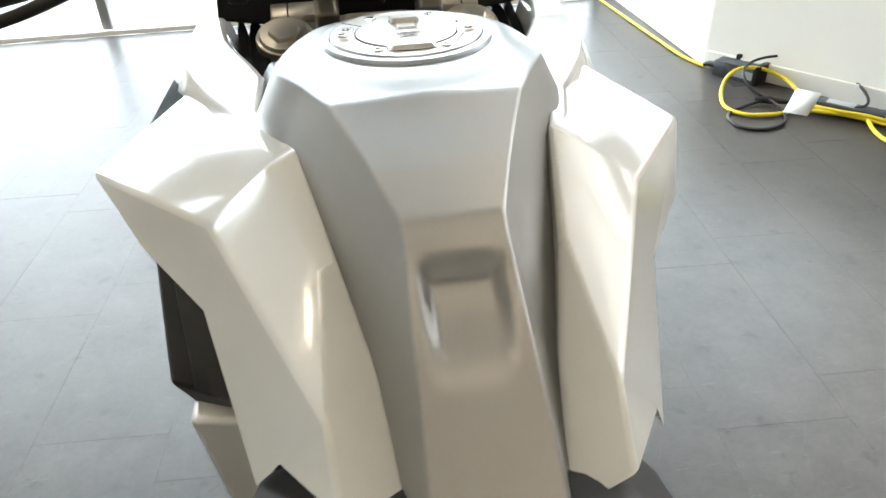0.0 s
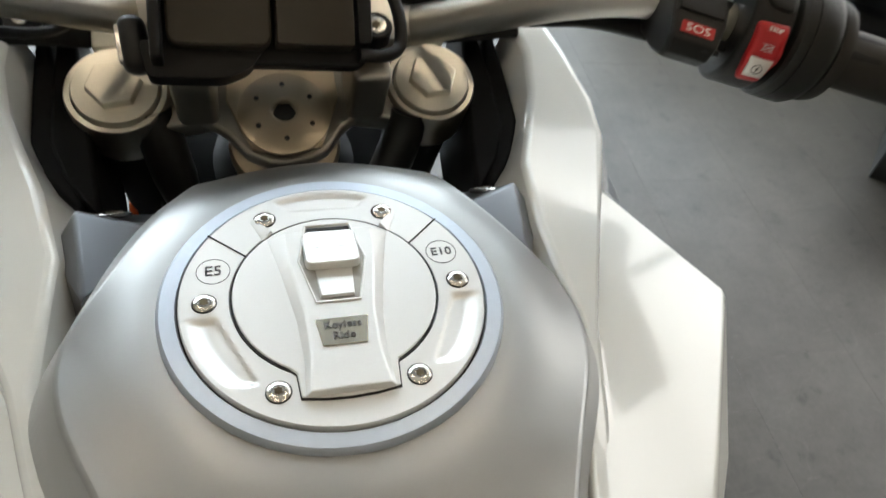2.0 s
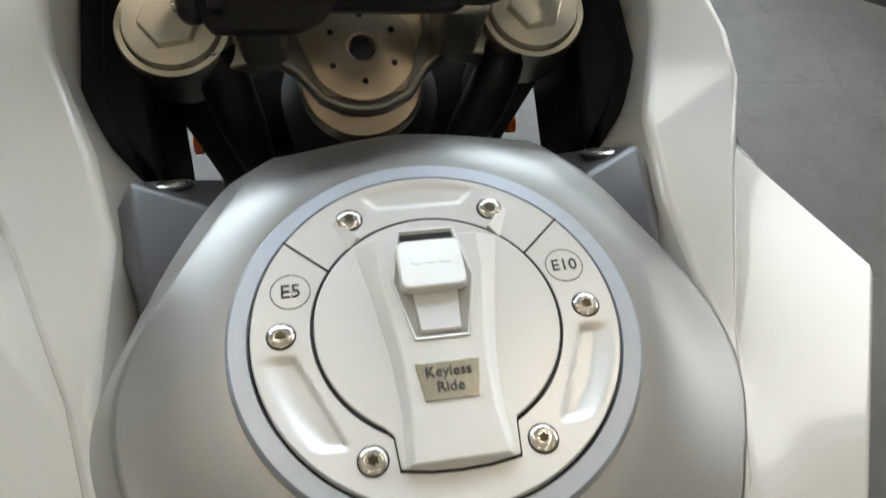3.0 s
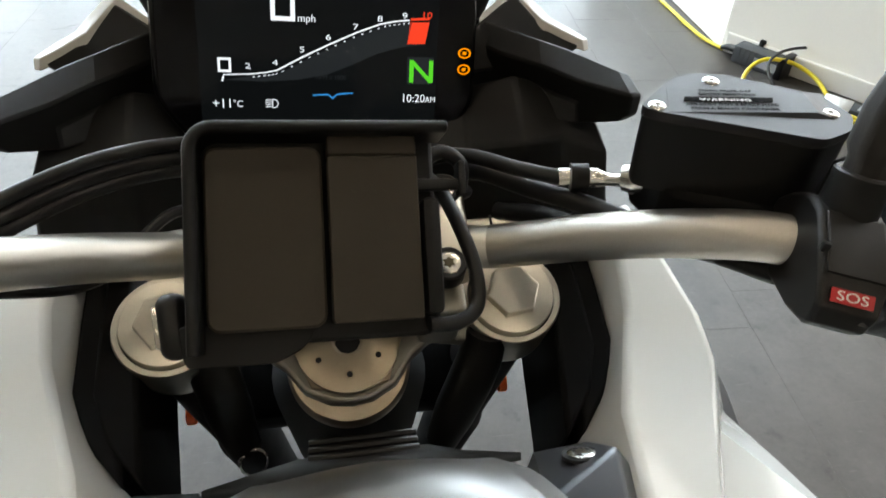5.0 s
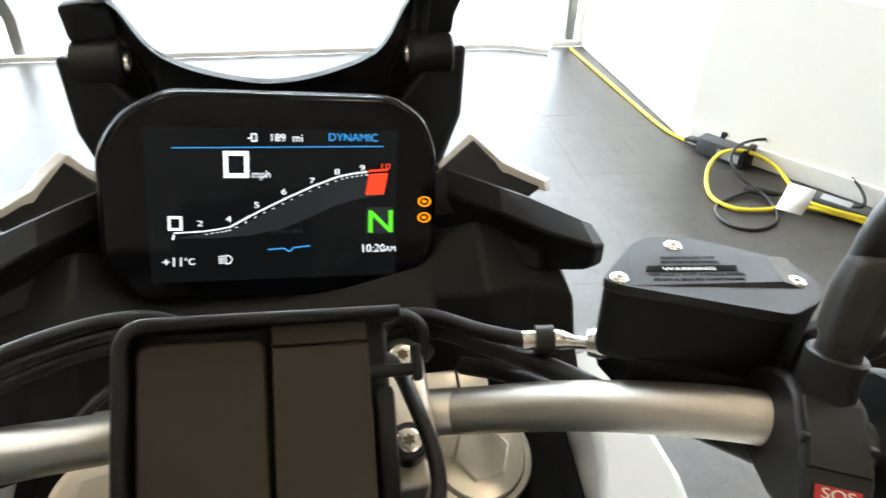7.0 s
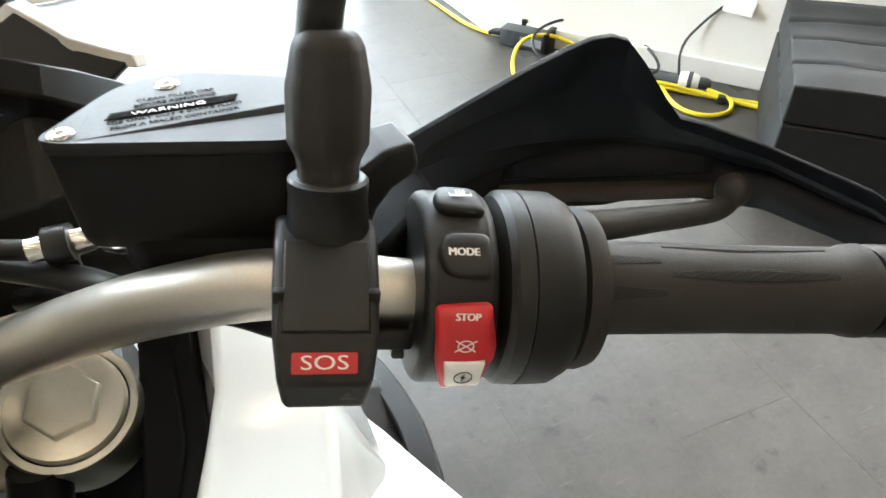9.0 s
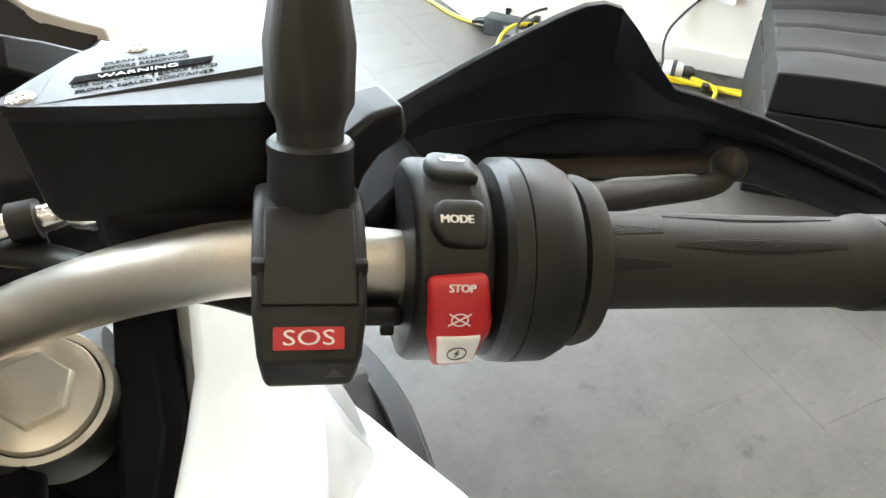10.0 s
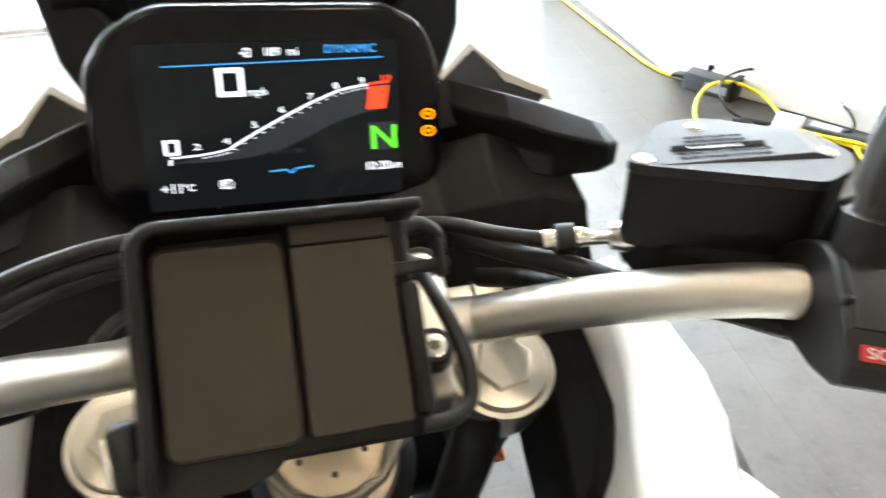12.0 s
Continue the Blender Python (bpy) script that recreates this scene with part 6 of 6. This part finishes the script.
CASE = material("charcoal_case", (0.045, 0.05, 0.055), 0.45, grain=0.1, vary=0.1)


def floor_cable(name, pts, r, mat, label, group):
    ob = link_mesh(name, tube([(x, y, max(z, r)) for x, y, z in pts], r, 12, 8), mat)
    return tagged(ob, label, "cable", group)


floor_cable("yellow_cable", [(1.66, 3.95, 0), (1.665, 3.5, 0), (1.67, 3.1, 0), (1.68, 2.75, 0), (1.72, 2.60, 0.0)], 0.008, YELLOW, "yellow extension cable along the wall foot", "cables")
floor_cable("yellow_cable", [(2.34, 1.40, 0), (2.20, 1.60, 0.01), (2.06, 1.79, 0.03), (1.95, 1.90, 0.03), (1.895, 2.00, 0.025), (1.915, 2.12, 0.03), (1.925, 2.23, 0.045), (1.86, 2.305, 0.075), (1.76, 2.325, 0.088), (1.68, 2.305, 0.07), (1.615, 2.24, 0.03), (1.560, 2.10, 0.012), (1.601, 1.995, 0.012), (1.721, 1.970, 0.012), (1.834, 1.985, 0.012), (1.97, 1.88, 0.02), (2.10, 1.74, 0.012), (2.26, 1.55, 0.012), (2.38, 1.40, 0)], 0.0085, YELLOW, "coiled yellow extension cable on the floor", "cables")
floor_cable("yellow_cable", [(2.04, 1.84, 0.02), (2.00, 1.74, 0.012), (1.985, 1.64, 0.012), (2.03, 1.57, 0.012), (2.12, 1.555, 0.012), (2.18, 1.61, 0.02), (2.15, 1.70, 0.03)], 0.0085, YELLOW, "coiled yellow extension cable on the floor", "cables")
floor_cable("black_cable", [(2.08, 1.82, 0.03), (1.95, 1.96, 0.02), (1.84, 2.06, 0.02), (1.75, 2.10, 0.02), (1.66, 2.09, 0.01), (1.57, 2.05, 0), (1.520, 1.985, 0), (1.525, 1.895, 0), (1.60, 1.852, 0), (1.700, 1.882, 0), (1.752, 1.95, 0.01), (1.765, 2.03, 0.02), (1.75, 2.09, 0.03)], 0.007, CABLEBLK, "black mains cable looped on the floor", "cables")
floor_cable("black_cable", [(1.745, 2.10, 0.03), (1.70, 2.16, 0.06), (1.705, 2.24, 0.10), (1.77, 2.30, 0.12), (1.87, 2.335, 0.125), (1.97, 2.325, 0.125), (2.06, 2.26, 0.12), (2.115, 2.13, 0.10), (2.11, 1.97, 0.07), (2.05, 1.88, 0.05), (1.94, 1.93, 0.03)], 0.006, CABLEBLK, "black mains cable leaning on the wall", "cables")
floor_cable("black_cable", [(2.10, 1.80, 0.02), (2.16, 1.88, 0.12), (2.22, 1.86, 0.22), (2.33, 1.74, 0.42), (2.37, 1.68, 0.60)], 0.005, CABLEBLK, "thin black cable rising to the window", "cables")
charger = tagged(new("charger_case"), "charcoal plastic charger case lying by the wall", "charger")
CM = pose(1.80, 2.44, 0.0, 0, 0, -58)
part("body", block((0.22, 0.105, 0.075), CM @ pose(0.01, 0, 0.0385), edge=0.008), CASE, charger)
for k in range(4):
    part("rib", block((0.006, 0.108, 0.06), CM @ pose(-0.07 + 0.022 * k, 0, 0.045), edge=0.002), CASE, charger)
part("label", block((0.10, 0.002, 0.035), CM @ pose(0.05, -0.053, 0.038)), material("grey_label", (0.30, 0.31, 0.32), 0.5), charger)
part("bracket", block((0.03, 0.12, 0.09), CM @ pose(0.115, 0, 0.045), edge=0.006), BLACK2, charger)
part("bracket", block((0.025, 0.04, 0.10), CM @ pose(-0.02, 0.04, 0.05), edge=0.005), BLACK2, charger)
part("plug", tube([CM @ Vector((-0.10, 0, 0.035)), CM @ Vector((-0.15, 0.005, 0.03)), CM @ Vector((-0.18, 0.0, 0.02))], [0.018, 0.014, 0.008], 12, 4), BLACK2, charger)
bm = faces([(1.735, 1.945, 0.030), (1.800, 1.878, 0.032), (1.842, 1.905, 0.066), (1.885, 1.942, 0.098), (1.815, 2.010, 0.100), (1.774, 1.976, 0.064)], [(0, 1, 2, 5), (5, 2, 3, 4)])
tag_ob = tagged(thick(link_mesh("paper_tag", bm, PAPER), 0.0012), "blank white paper tag tied to the yellow cable", "paper tag")
part("string", tube([(1.842, 1.965, 0.082), (1.870, 1.975, 0.060), (1.895, 1.995, 0.028)], 0.003, 8, 3), PAPER, tag_ob)
tag2 = tagged(link_mesh("paper_tag", block((0.11, 0.07, 0.002), pose(2.285, 1.765, 0.31, 60, 5, -55)), PAPER), "small white paper tag on the thin cable by the wall", "paper tag")
strip = tagged(new("socket_strip"), "dark socket strip with grey label on the floor", "socket strip")
SM = pose(2.02, 1.90, 0.0, 0, 0, -52)
part("body", block((0.30, 0.075, 0.045), SM @ pose(0, 0, 0.0235), edge=0.008), CASE, strip)
part("label", block((0.11, 0.05, 0.002), SM @ pose(-0.05, 0, 0.0465)), material("pale_label", (0.45, 0.46, 0.47), 0.5), strip)
plug = tagged(new("mains_plug"), "white and black mains plug lying on the floor", "plug")
PM = pose(2.12, 1.76, 0.045, 0, 0, -50)
part("body", turned([(0.0, -0.045), (0.030, -0.045), (0.034, -0.03), (0.034, 0.01), (0.026, 0.03), (0.0, 0.03)], PM @ pose(0, 0, 0, 0, 90, 0), 24), PAPER, plug)
part("collar", turned([(0.0, 0.03), (0.022, 0.03), (0.022, 0.06), (0.012, 0.075), (0.0, 0.075)], PM @ pose(0, 0, 0, 0, 90, 0), 20), CASE, plug)
part("band", turned([(0.036, -0.012), (0.036, 0.004)], PM @ pose(0, 0, 0, 0, 90, 0), 24), CASE, plug)
part("foot", block((0.06, 0.03, 0.012), PM @ pose(0, 0, -0.039), edge=0.003), PAPER, plug)
tie = tagged(link_mesh("cable_tie", block((0.03, 0.05, 0.03), pose(2.17, 1.64, 0.0155, 0, 0, -50), edge=0.006), CABLEBLK), "black tie round the yellow cables", "cable tie")
tie2 = tagged(link_mesh("cable_joiner", tube([(1.71, 2.12, 0.020), (1.76, 2.09, 0.024), (1.83, 2.065, 0.018)], [0.013, 0.018, 0.010], 12, 4), CABLEBLK), "black cable joiner on the floor", "cable joiner")

# padded black block by the wall
bench = tagged(new("foam_block"), "stack of two black vinyl-covered foam blocks", "foam block")
BM = pose(1.786, 1.099, 0, 0, 0, -46.6)


def cushion(w, d, z0, z1, sag):
    bm = bmesh.new()
    bmesh.ops.create_grid(bm, x_segments=24, y_segments=70, size=0.5)
    for v in bm.verts:
        u, t = v.co.x + 0.5, v.co.y + 0.5
        edge = min(u, 1 - u, t, 1 - t)
        v.co = Vector((u * w, t * d, z1 - sag * max(0, 0.12 - edge) * 2 + 0.004 * math.sin(t * 17) + 0.003 * math.sin(u * 11 + t * 5) - 0.012 * sum(math.exp(-((t - c - 0.01 * math.sin(u * 7)) / 0.014) ** 2) for c in (0.22, 0.46, 0.70))))
    geom = bmesh.ops.extrude_face_region(bm, geom=bm.faces[:])
    for v in [e for e in geom["geom"] if isinstance(e, bmesh.types.BMVert)]:
        v.co.z = z0
    bm.transform(BM)
    return bm


part("lower_cushion", cushion(0.95, 0.735, 0.0, 0.272, 0.02), FOAM, bench, smooth=50, bevel=0.012)
part("upper_cushion", cushion(0.95, 0.730, 0.275, 0.40, 0.05), FOAM, bench, smooth=50, bevel=0.012)

# ---- floor tiles ----
TW, TL, GAP = 0.305, 0.610, 0.0012
tile_mesh = None
rest = bmesh.new()
turn = pose(1.03, 1.15, 0, 0, 0, -4.0)
count = 0
cells = []
for i in range(-19, 12):
    for j in range(-11, 7):
        c = turn @ Vector(((i + 0.5) * TW, (j + (0.5 if i % 2 == 0 else 0.28)) * TL, 0))
        if -4.2 < c.x < 3.4 and -4.4 < c.y < 4.24 and not (c.x > 1.82 and c.y > 2.85 - (c.x - 1.72) * 1.47):
            cells.append((c, Vector((c.x - 0.4, c.y - 1.2)).length))
cells.sort(key=lambda q: q[1])
for c, far in cells:
    m = pose(c.x, c.y, -0.0035, 0, 0, -4.0)
    spare = c.y + TL / 2 - 4.0
    if spare > 0:
        block((TW - GAP, TL - GAP - spare, 0.007), m @ pose(0, -spare / 2, 0), rest)
        continue
    if count < 300:
        if tile_mesh is None:
            o = part("tile", block((TW - GAP, TL - GAP, 0.007), None, edge=0.0002, segments=1), TILE, floor)
            tile_mesh = o.data
        else:
            o = new("tile", tile_mesh)
            o.parent = floor
        o.matrix_local = m
    else:
        block((TW - GAP, TL - GAP, 0.007), m, rest)
    count += 1
tagged(part("tiles", rest, TILE, floor), kind="stuff")
